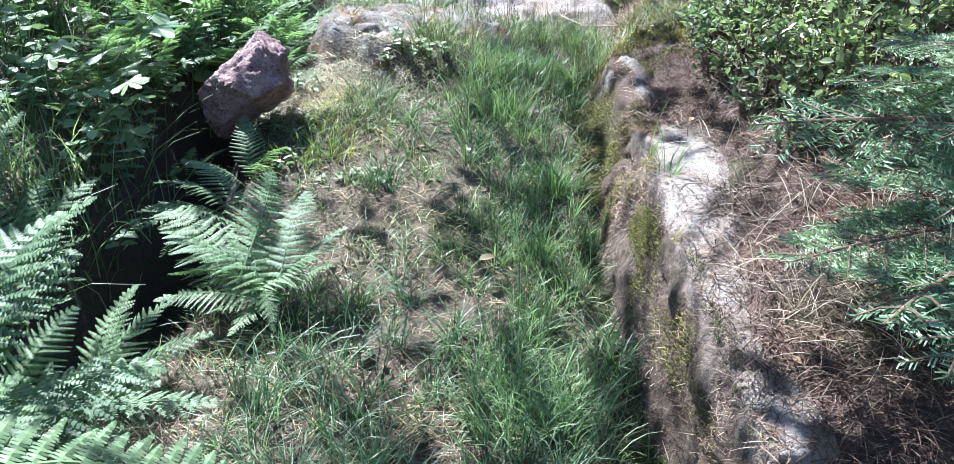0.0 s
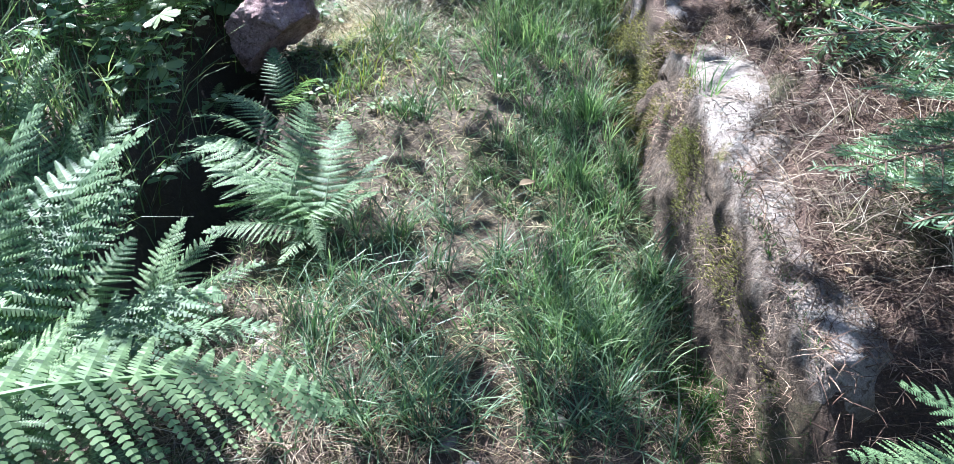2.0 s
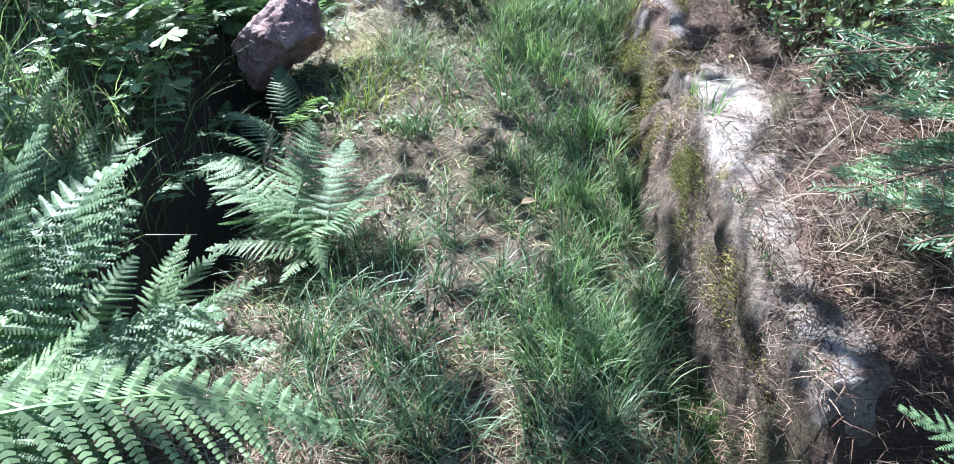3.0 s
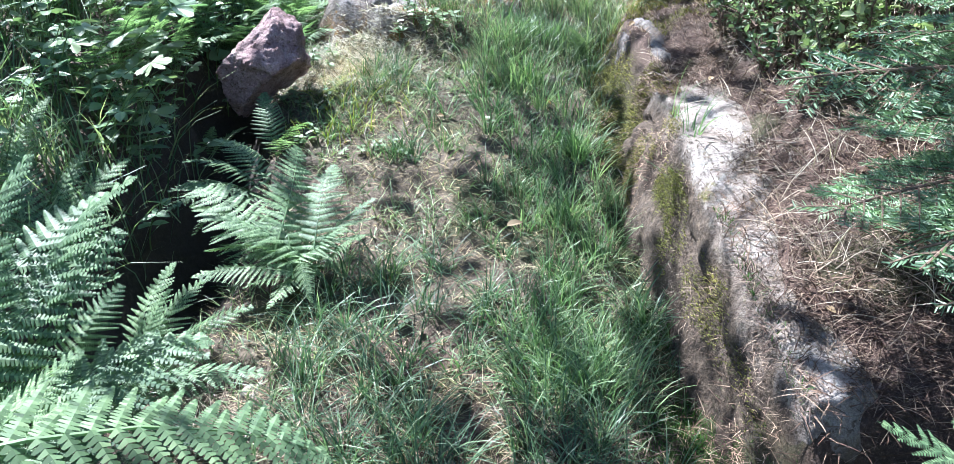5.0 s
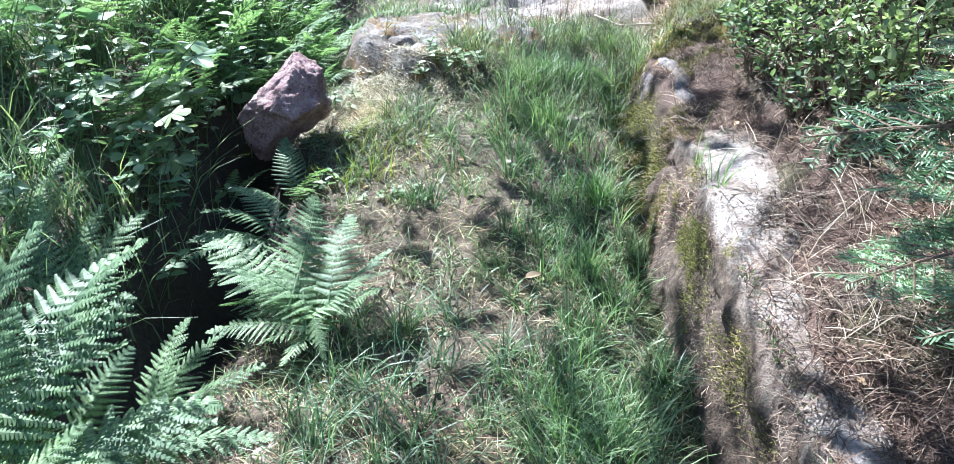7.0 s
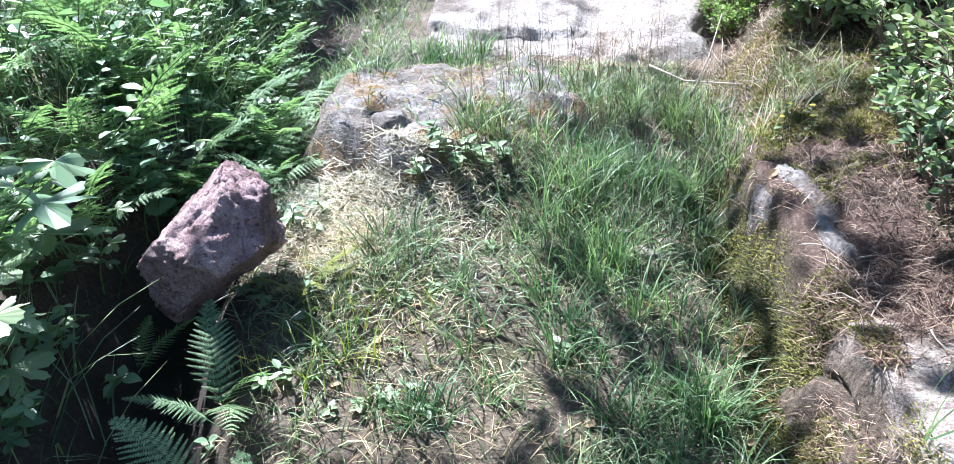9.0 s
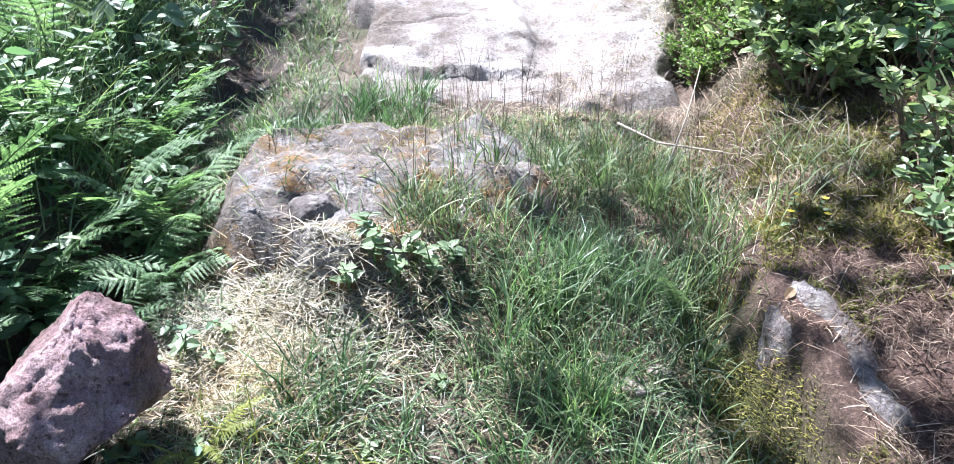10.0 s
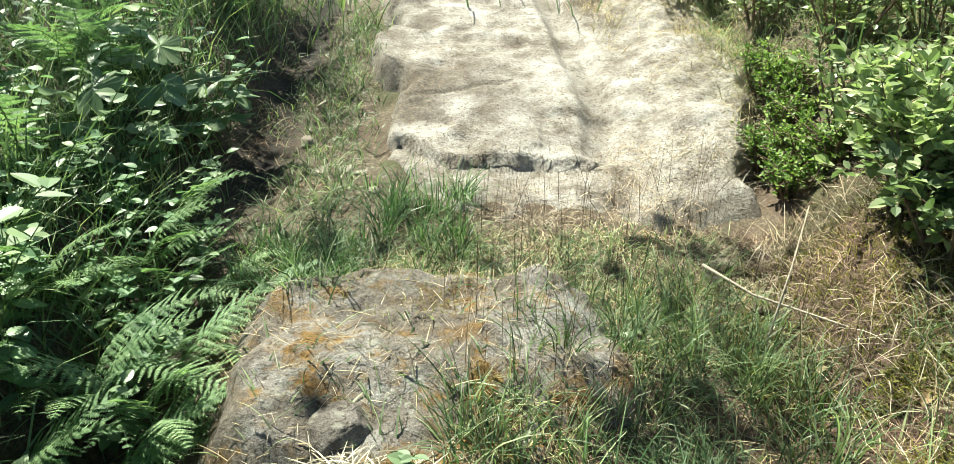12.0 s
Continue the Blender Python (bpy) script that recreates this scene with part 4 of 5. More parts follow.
for x, y, tall, size in ((-1.32, 2.68, 0.46, 0.2), (-1.34, 2.9, 0.42, 0.2), (-1.24, 2.55, 0.36, 0.15), (-1.2, 2.42, 0.2, 0.08), (-1.45, 2.45, 0.4, 0.12), (-1.22, 2.75, 0.2, 0.08), (-1.25, 3.05, 0.3, 0.1), (-1.45, 4.75, 0.34, 0.2), (-1.36, 5.2, 0.36, 0.24), (-1.2, 5.35, 0.26, 0.2), (-1.5, 5.5, 0.44, 0.22), (-1.28, 4.9, 0.2, 0.16), (-1.62, 5.2, 0.36, 0.2), (-1.22, 5.15, 0.16, 0.14), (-1.9, 4.3, 0.36, 0.17), (-1.95, 3.4, 0.4, 0.15), (-1.75, 3.1, 0.36, 0.14), (-1.6, 2.75, 0.3, 0.13), (-2.1, 2.9, 0.4, 0.15)):
    herb(x, y, tall, 6, size, BIG_LEAVES, "tall herb with large lobed leaves", "large-leaved herbs", lean=(0.15, -0.1))
for x, y, tall in ((-0.30, 3.38, 0.12), (-0.24, 3.34, 0.14), (-0.36, 3.34, 0.1), (-0.16, 3.36, 0.12), (-0.2, 3.42, 0.1), (-0.33, 3.44, 0.08), (-0.1, 3.4, 0.09)):
    herb(x, y, tall, 12, 0.042, PALE_LEAVES, "pale green herb in front of the outcrop", "herbs in front of the outcrop", lean=(0.0, -0.1), whorl=2)
for x, y in ((-0.46, 2.60), (-0.40, 2.62), (-0.52, 2.58), (-0.34, 2.64), (-0.30, 2.58), (-0.38, 2.92), (-0.30, 2.96), (-0.25, 1.75), (-0.2, 1.95), (-0.32, 1.78), (0.2, 3.95), (0.24, 3.98), (-0.62, 2.85), (-0.58, 2.78), (-0.14, 3.1), (0.02, 2.75)):
    herb(x, y, rng.uniform(0.02, 0.05), 5, 0.036, PALE_LEAVES, "small pale-leaved seedling in the grass", "seedlings in the grass", lean=(0, 0))
for k in range(14):
    herb(rng.uniform(-0.85, -0.6), rng.uniform(2.4, 3.3), rng.uniform(0.04, 0.1), 6, 0.04, PALE_LEAVES + HERB_LEAVES[1:2], "small green herb at the edge of the ditch", "herbs beside the ditch", lean=(-0.1, -0.1))


# ---- shrubs ----
def shrub(x, y, tall, wide, stems, leaf_count, leaf, label, material=BILBERRY, bark=TWIG, lean=(0, 0), name="shrub"):
    """A twiggy bush: forked stems, each a part, and a crown of small leaves round the twigs."""
    z = float(surface_z(x, y)) - 0.02
    ob = thing(name, (x, y, z), label, "shrub")
    ends = []
    for k in range(stems):
        a = rng.uniform(0, 6.3)
        d = wide * math.sqrt(rng.uniform(0.05, 1))
        top = Vector((d * math.cos(a) + lean[0] * tall, d * math.sin(a) + lean[1] * tall, tall * rng.uniform(0.55, 1.0)))
        foot = Vector((0.25 * top.x, 0.25 * top.y, 0))
        mid = foot.lerp(top, 0.55) + Vector((rng.normal(0, 0.02), rng.normal(0, 0.02), 0.03))
        pieces = [tube([foot, mid, top], (0.005, 0.0035, 0.0012), 5)]
        for j in range(5):
            s = rng.uniform(0.15, 0.95)
            start = foot.lerp(mid, s / 0.55) if s < 0.55 else mid.lerp(top, (s - 0.55) / 0.45)
            tip = start + Vector((rng.normal(0, 0.07), rng.normal(0, 0.07), rng.uniform(0.0, 0.10))) * (wide / 0.25)
            pieces.append(tube([start, start.lerp(tip, 0.5) + Vector((0, 0, 0.008)), tip], (0.0022, 0.0017, 0.0008), 4))
            ends.append((start, tip))
        ends.append((mid, top))
        v, f = joined(pieces)
        part("stem", mesh_of("stem", v, f, bark), ob)
    pick = rng.integers(len(ends), size=leaf_count)
    s = rng.uniform(0.15, 1.05, leaf_count)[:, None]
    a = np.array([ends[i][0] for i in pick])
    b = np.array([ends[i][1] for i in pick])
    at = a + (b - a) * s + rng.normal(0, 0.004, (leaf_count, 3))
    way = (b - a) / np.linalg.norm(b - a, axis=1)[:, None] * 0.6 + rng.normal(0, 0.7, (leaf_count, 3)) * np.array((1, 1, 0.5))
    part("foliage", leaf_cloud("foliage", at, way, rng.uniform(0.6, 1.2, leaf_count) * leaf, material, 0.3, 0.62), ob)
    return ob


for x, y, tall, wide, stems, count, leaf, mat in (
    (1.25, 2.75, 0.42, 0.26, 16, 620, 0.034, BILBERRY), (1.45, 2.45, 0.5, 0.28, 14, 600, 0.04, BILBERRY), (1.05, 2.95, 0.25, 0.18, 12, 300, 0.026, PALE), (1.6, 3.0, 0.6, 0.3, 16, 650, 0.042, BILBERRY),
    (1.3, 3.55, 0.5, 0.25, 14, 330, 0.045, NETTLE), (1.55, 3.7, 0.6, 0.3, 14, 420, 0.045, NETTLE), (1.02, 3.22, 0.15, 0.13, 8, 130, 0.036, PALE), (1.2, 3.1, 0.16, 0.13, 7, 110, 0.036, PALE),
    (1.10, 4.22, 0.46, 0.27, 34, 2300, 0.046, BILBERRY), (1.38, 4.38, 0.52, 0.28, 26, 1600, 0.048, BILBERRY), (0.98, 2.98, 0.2, 0.14, 10, 260, 0.034, BILBERRY), (0.96, 3.12, 0.12, 0.12, 8, 150, 0.034, PALE), (1.12, 3.5, 0.25, 0.16, 10, 260, 0.038, BILBERRY), (1.62, 4.55, 0.55, 0.3, 18, 900, 0.042, BILBERRY), (1.72, 5.3, 0.5, 0.35, 18, 900, 0.04, BILBERRY), (1.55, 6.1, 0.45, 0.35, 16, 700, 0.04, BILBERRY), (1.9, 4.9, 0.7, 0.35, 16, 800, 0.045, BILBERRY),
    (1.06, 4.02, 0.24, 0.2, 18, 900, 0.044, BILBERRY), (1.28, 4.08, 0.3, 0.22, 18, 800, 0.044, BILBERRY), (1.05, 2.6, 0.3, 0.2, 14, 420, 0.032, BILBERRY), (1.2, 2.35, 0.36, 0.22, 14, 480, 0.036, BILBERRY), (1.35, 3.05, 0.45, 0.25, 14, 520, 0.038, BILBERRY), (1.1, 3.3, 0.28, 0.2, 12, 330, 0.036, BILBERRY), (1.0, 2.85, 0.22, 0.16, 10, 260, 0.03, PALE), (1.5, 2.75, 0.5, 0.26, 14, 560, 0.04, BILBERRY), (1.75, 2.6, 0.55, 0.3, 14, 560, 0.042, BILBERRY), (1.3, 2.05, 0.4, 0.22, 12, 380, 0.036, BILBERRY), (1.15, 4.75, 0.4, 0.24, 18, 700, 0.04, BILBERRY), (1.25, 5.9, 0.4, 0.25, 16, 600, 0.04, BILBERRY), (1.1, 6.5, 0.35, 0.25, 16, 600, 0.04, BILBERRY), (1.45, 6.9, 0.5, 0.3, 16, 600, 0.045, BILBERRY), (1.4, 5.4, 0.5, 0.3, 18, 800, 0.04, BILBERRY),
    (0.93, 2.42, 0.14, 0.1, 8, 110, 0.028, PALE), (0.90, 2.75, 0.16, 0.11, 8, 140, 0.028, PALE), (1.0, 2.2, 0.22, 0.14, 10, 200, 0.03, BILBERRY), (0.92, 2.88, 0.14, 0.1, 8, 130, 0.03, PALE), (1.05, 2.4, 0.28, 0.16, 12, 320, 0.03, BILBERRY),
    (0.95, 2.62, 0.13, 0.1, 6, 70, 0.026, PALE), (0.92, 2.1, 0.08, 0.07, 4, 30, 0.024, PALE), (1.9, 2.3, 0.7, 0.35, 14, 600, 0.045, BILBERRY), (2.1, 3.3, 0.9, 0.4, 14, 600, 0.05, NETTLE),
):
    shrub(x, y, tall, wide, stems, count, leaf, "green bilberry-like bush with small oval leaves on the bank", mat)


for x, y, tall in ((1.0, 4.78, 0.2), (1.06, 4.92, 0.22), (1.10, 5.15, 0.24), (1.02, 5.05, 0.2), (1.14, 5.45, 0.24), (1.16, 5.3, 0.22), (1.10, 4.74, 0.2)):
    shrub(x, y, tall, 0.13, 30, 1500, 0.018, "low bushy green heath beside the bedrock", HEATH, lean=(0, 0), name="heath_bush")


# ---- young spruce ----
def spruce_branch(long, seed):
    """Wood and needles of one flat drooping branch along y."""
    r = np.random.default_rng(seed)
    wood, start, end = [], [], []
    axis_pts = [Vector((0.02 * math.sin(3 * s), long * s, -0.05 * long * s * s)) for s in (0, 0.25, 0.5, 0.75, 1.0)]
    wood.append(tube(axis_pts, (0.006, 0.0045, 0.0035, 0.0025, 0.0015), 6))

    def along(s):
        k = min(3, int(s * 4))
        return axis_pts[k].lerp(axis_pts[k + 1], s * 4 - k)

    start.append(along(0.25)), end.append(axis_pts[-1])
    count = int(long / 0.045)
    for i in range(count):
        s = 0.12 + 0.85 * i / count
        for sign in (-1, 1):
            reach = 0.42 * long * (1 - 0.75 * s) * r.uniform(0.75, 1.1)
            p = along(s)
            q = p + Vector((sign * reach * 0.8, reach * 0.65, -0.18 * reach + r.normal(0, 0.01)))
            wood.append(tube([p, p.lerp(q, 0.5) + Vector((0, 0, 0.004)), q], (0.002, 0.0016, 0.001), 4))
            start.append(p.lerp(q, 0.08)), end.append(q)
            if reach > 0.09:
                for j in range(int(reach / 0.035)):
                    u = 0.25 + 0.6 * j / max(1, int(reach / 0.035))
                    for turn in (-1, 1):
                        a = p.lerp(q, u)
                        b = a + Vector((sign * 0.5 + turn * 0.45, 0.55 - turn * sign * 0.5, -0.1)).normalized() * reach * 0.38 * (1 - 0.5 * u)
                        start.append(a), end.append(b)
    at, way = [], []
    for a, b in zip(start, end):
        n = max(8, int((b - a).length / 0.0024))
        d = (b - a).normalized()
        side = d.cross(Vector((0, 0, 1))).normalized()
        for k in range(n):
            t = (k + r.random()) / n
            g = (k % 2) * math.pi + r.normal(0.0, 0.35) if k % 4 else r.uniform(0, math.pi)
            out = side * math.cos(g) * 1.2 + Vector((0, 0, 1)) * math.sin(g) * 0.8
            at.append(a.lerp(b, t))
            way.append(d * 0.75 + out)
    at, way = np.array(at), np.array(way)
    way /= np.linalg.norm(way, axis=1)[:, None]
    n = len(at)
    size = r.uniform(0.013, 0.019, n)[:, None]
    side = np.cross(way, r.normal(0, 1, (n, 3)))
    side /= np.linalg.norm(side, axis=1)[:, None]
    w = 0.0015
    verts = np.stack([at - side * w, at + side * w, at + way * size + side * w * 0.5, at + way * size - side * w * 0.5], 1).reshape(-1, 3)
    v, f = joined(wood)
    return mesh_of("branch", v, f, TWIG), quads_mesh("needles", verts, np.arange(n * 4).reshape(n, 4), SPRUCE)


SPRUCE_BRANCHES = [spruce_branch(1.0 * k, s) for k, s in ((0.5, 1), (0.62, 2), (0.42, 3))]
LONG = (0.5, 0.62, 0.42)


def spruce(x, y, tall, targets, label):
    z = float(ground_z(x, y)) - 0.03
    ob = thing("young_spruce", (x, y, z), label, "tree")
    v, f = tube([(0, 0, 0), (0.02, 0, tall * 0.4), (0, 0.02, tall)], (0.022, 0.016, 0.004), 9)
    part("trunk", mesh_of("trunk", v, f, BARK, True), ob)
    for k, tip in enumerate(targets):
        tip = Vector(tip) - Vector((x, y, z))
        base = Vector((0, 0, max(0.1, min(tall * 0.95, tip.z + 0.02))))
        kind = k % 3
        wood, needles = SPRUCE_BRANCHES[kind]
        m = aimed(base, tip, rng.normal(0, 12))
        m = m @ Matrix.Scale(1 / LONG[kind], 4)
        b = part("branch", wood, ob, "", m)
        part("needles", needles, b)


spruce(1.34, 1.52, 1.5, [(0.66, 1.68, 1.09), (0.65, 1.35, 0.90), (0.75, 1.16, 0.88), (0.80, 1.02, 0.86), (0.86, 1.68, 1.22), (0.86, 1.31, 1.16), (0.84, 1.2, 1.04), (0.76, 1.52, 1.02), (0.9, 1.85, 1.16), (0.92, 1.12, 0.78), (1.05, 1.95, 1.24), (0.9, 1.45, 1.3), (1.0, 1.05, 1.05), (1.7, 1.4, 1.1), (1.6, 1.9, 1.2), (1.4, 1.1, 1.1)], "young green spruce with drooping flat branches beside the path")

# ---- small loose things ----
for x, y, s, seed in ((-0.15, 1.24, 0.035, 11), (-0.12, 1.30, 0.018, 12), (0.1, 1.30, 0.03, 13), (-0.1, 1.17, 0.03, 15), (-0.62, 1.5, 0.035, 16), (0.3, 3.08, 0.05, 17), (0.36, 3.12, 0.035, 18), (0.24, 3.16, 0.03, 19), (-0.55, 5.05, 0.035, 20), (-0.62, 5.1, 0.045, 21), (-0.5, 4.9, 0.03, 22), (-0.72, 5.1, 0.05, 23), (0.58, 4.3, 0.035, 24), (0.66, 4.42, 0.04, 25), (-0.8, 5.4, 0.06, 26)):
    st = new("stone", boulder("stone", (s, s * 0.8, s * 0.55), seed, SMALL_STONE, (((0.3, 0.2, 1), 0.45), ((1, -0.4, 0.1), 0.7)), 0.12, 3))
    st.matrix_basis = pose(x, y, float(surface_z(x, y)) - s * 0.05, 0, 0, seed * 40)
    tagged(st, "small weathered grey-brown stone lying in the path", "stone", "loose stones")
cap = new("stone", boulder("stone", (0.075, 0.065, 0.055), 31, GREY_STONE, (((0, 0, 1), 0.7), ((-0.6, -0.7, 0.2), 0.7)), 0.10, 4))
cap.matrix_basis = pose(-0.465, 3.555, 0.945, 0, 0, 75)
tagged(cap, "rounded grey stone set in the outcrop", "stone")


def twig(points, radius, label, material=PALE_TWIG, name="twig"):
    v, f = tube(points, [radius * (1 - 0.6 * k / (len(points) - 1)) for k in range(len(points))], 6)
    return tagged(new(name, mesh_of(name, v, f, material, True)), label, "twig", "fallen twigs")


for k in range(26):
    x, y = ((rng.uniform(-0.5, 0.5), rng.uniform(1.1, 3.3)), (rng.uniform(0.65, 1.1), rng.uniform(1.4, 4.2)))[k % 2]
    a, d = rng.uniform(0, 6.3), rng.uniform(0.05, 0.16)
    pts = [(x + d * s * math.cos(a + 0.4 * s), y + d * s * math.sin(a + 0.4 * s), float(surface_z(x + d * s * math.cos(a), y + d * s * math.sin(a))) + 0.008) for s in (0, 0.33, 0.66, 1.0)]
    twig(pts, 0.0025, "short dry twig lying on the ground")
z0 = float(surface_z(0.62, 4.0))
twig([(0.60, 3.95, z0 + 0.02), (0.70, 4.1, z0 + 0.16), (0.76, 4.2, z0 + 0.30)], 0.004, "dry pale forked twig sticking out of the bank")
twig([(0.50, 4.22, z0 + 0.10), (0.62, 4.12, z0 + 0.06), (0.78, 3.9, z0 + 0.10), (0.92, 3.72, z0 + 0.16)], 0.005, "dry pale stick lying on the bank")


def cone(x, y, turn):
    """A spruce cone with scales, lying on its side."""
    ob = thing("pine_cone", (x, y, float(surface_z(x, y)) + 0.016), "brown pine cone lying on the bank", "cone", turn=turn)
    bm = bmesh.new()
    bmesh.ops.create_icosphere(bm, subdivisions=2, radius=1.0, matrix=Matrix.Diagonal((0.012, 0.034, 0.012, 1)))
    me = bpy.data.meshes.new("core")
    bm.to_mesh(me)
    bm.free()
    me.materials.append(BARK)
    part("core", me, ob)
    verts, faces = [], []
    for k in range(70):
        s = k / 69
        a, yy = k * 2.4, -0.032 + 0.064 * s
        r = 0.0165 * math.sin(math.pi * (0.12 + 0.8 * s))
        out = Vector((math.cos(a), 0.25, math.sin(a)))
        tan = Vector((-math.sin(a), 0, math.cos(a))) * 0.006
        c = Vector((0, yy, 0)) + out * r
        i = len(verts)
        verts += [c * 0.6 + Vector((0, yy * 0.4, 0)) - tan, c * 0.6 + Vector((0, yy * 0.4, 0)) + tan, c + tan * 0.8, c + out * 0.003, c - tan * 0.8]
        faces.append((i, i + 1, i + 2, i + 3, i + 4))
    part("scales", mesh_of("scales", verts, faces, TWIG), ob)


cone(0.66, 4.12, 70)
dead = leaf_blade("dead_leaf", OVAL, 0.35, DEAD_LEAF)
for k in range(44):
    x, y = (rng.uniform(-0.55, 0.45), rng.uniform(1.1, 3.4)) if k % 3 else (rng.uniform(0.6, 1.2), rng.uniform(1.2, 4.4))
    ob = new("dead_leaf", dead)
    s = rng.uniform(0.018, 0.04)
    ob.matrix_basis = pose(x, y, float(surface_z(x, y)) + 0.012, rng.normal(0, 20), rng.normal(0, 20), rng.uniform(0, 360)) @ Matrix.Scale(s, 4)
    tagged(ob, "dry pale fallen leaf lying in the grass", "leaf", "fallen leaves")
ob = new("dead_leaf", dead)
ob.matrix_basis = pose(0.05, 2.06, 0.515, 10, 5, -70) @ Matrix.Scale(0.055, 4)
tagged(ob, "pale yellowish fallen leaf caught in the grass", "leaf", "fallen leaves")

for x, y in ((0.72, 3.36), (0.75, 3.40), (0.78, 3.30), (0.80, 3.36)):
    fl = herb(x, y, 0.05, 5, 0.025, PALE_LEAVES, "small herb with a yellow flower on the mossy bank", "yellow flowers on the bank", lean=(0, 0))
    bm = bmesh.new()
    for k in range(5):
        a = k * 1.2566
        c, o = Vector((0.006 * math.cos(a), 0.006 * math.sin(a), 0.055)), Vector((-math.sin(a), math.cos(a), 0)) * 0.004
        bm.faces.new([bm.verts.new(p) for p in (Vector((0, 0, 0.053)), c - o, c * 1.0 + Vector((0.005 * math.cos(a), 0.005 * math.sin(a), 0.002)), c + o)])
    me = bpy.data.meshes.new("flower")
    bm.to_mesh(me)
    bm.free()
    me.materials.append(YELLOW)
    part("flower", me, fl, "yellow petals")
z1 = float(surface_z(-0.78, 5.72))
twig([(-0.80, 5.68, z1 + 0.012), (-0.79, 5.72, z1 + 0.014), (-0.775, 5.76, z1 + 0.012)], 0.011, "pale broken wood chip beside the mud", name="wood_chip")


# ---- grass and litter ----
def on_path(x, y):
    return smooth(-0.92, -0.68, x) * smooth(0.54, 0.40, x - 0.25 * smooth(3.2, 4.2, y))


def green_strip(x, y):
    mid = np.interp(y, (1.0, 2.0, 3.0, 3.6), (0.2, 0.28, 0.18, 0.2))
    return np.exp(-((x - mid) / 0.16) ** 2)


def bare_front(y):
    return smooth(1.28, 1.5, y)


def off_sun_patch(x, y):
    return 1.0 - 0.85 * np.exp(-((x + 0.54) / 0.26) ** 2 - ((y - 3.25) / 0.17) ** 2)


def off_hump(x, y):
    return np.where((x > -0.8) & (x < 0.2) & (y > 3.42 + 0.25 * (x > -0.25)) & (y < 4.12), 0.10, 1.0)


def field(name, n, area, keep, length, width, material, lean, droop, label, category="grass", **more):
    tagged(blades(name, scatter(n, *area, keep), length, width, material, lean, droop, **more), label, category, kind="stuff")


def tufted(name, n, each, area, keep, reach, length, width, material, lean, droop, label, **more):
    """Grass in tussocks: each blade leans away from the middle of its tuft."""
    mid = np.repeat(scatter(n, *area, keep), each, axis=0)
    a, d = rng.uniform(-math.pi, math.pi, len(mid)), reach * np.sqrt(rng.uniform(0, 1, len(mid)))
    x, y = mid[:, 0] + d * np.cos(a), mid[:, 1] + d * np.sin(a)
    tagged(blades(name, np.stack([x, y, surface_z(x, y)], 1), length, width, material, lean, droop, 4, heading=a, spread=0.7, **more), label, "grass", kind="stuff")


PATH_AREA = (-0.95, 0.75, 0.7, 4.6)
field("straw_thatch", 34000, PATH_AREA, lambda x, y: on_path(x, y) * off_hump(x, y) * np.clip(0.75 + 0.4 * fnoise(x, y, 0.25, 3, 82) - 0.15 * green_strip(x, y), 0.1, 1), (0.02, 0.09), (0.0013, 0.003), STRAW, 0.85, 0.3, "dry straw-coloured thatch between the grass")
field("short_grass", 46000, PATH_AREA, lambda x, y: on_path(x, y) * off_hump(x, y) * off_sun_patch(x, y) * np.clip(0.34 + 0.6 * fnoise(x, y, 0.28, 3, 81) + 0.5 * green_strip(x, y), 0.04, 1) * (0.15 + 0.85 * bare_front(y)), (0.03, 0.11), (0.0024, 0.0054), GRASS, 0.55, 0.8, "short green grass on the path")
tufted("tall_grass", 1300, 17, (-0.2, 0.6, 1.2, 3.5), lambda x, y: green_strip(x, y) * bare_front(y) * np.clip(0.45 + 1.0 * fnoise(x, y, 0.16, 2, 83), 0.03, 1), 0.034, (0.06, 0.19), (0.0024, 0.005), VIVID, 0.2, 0.9, "taller bright green grass along the path")
tufted("blue_grass", 300, 16, (-0.6, 0.45, 1.2, 2.2), lambda x, y: np.clip(0.35 + 0.9 * fnoise(x, y, 0.22, 2, 85), 0, 1) * smooth(2.2, 1.7, y), 0.02, (0.09, 0.22), (0.0026, 0.005), BLUE_GRASS, 0.35, 0.9, "blue-green tufts of grass at the front of the path")
tufted("upper_grass", 640, 16, (-0.28, 0.85, 3.1, 4.35), lambda x, y: smooth(0.62, 0.2, np.hypot((x - 0.3) / 0.75, (y - 3.7) / 0.75) - 0.3) * off_hump(x, y) * smooth(0.78, 0.55, x) * np.clip(0.5 + 0.9 * fnoise(x, y, 0.2, 2, 84), 0.05, 1), 0.04, (0.06, 0.2), (0.0024, 0.005), GRASS, 0.25, 1.0, "tall grass beside the rock outcrop")
field("grass_stalks", 420, (-0.25, 0.75, 3.2, 4.9), None, (0.18, 0.36), (0.0012, 0.002), LITTER, 0.08, 0.25, "thin brown flowering grass stalks")
tufted("ditch_tufts", 150, 16, (-0.85, -0.15, 4.22, 4.95), lambda x, y: np.clip(0.5 + fnoise(x, y, 0.2, 2, 125), 0, 1), 0.03, (0.07, 0.2), (0.0026, 0.005), VIVID, 0.25, 0.9, "green grass tussocks between outcrop and bedrock")
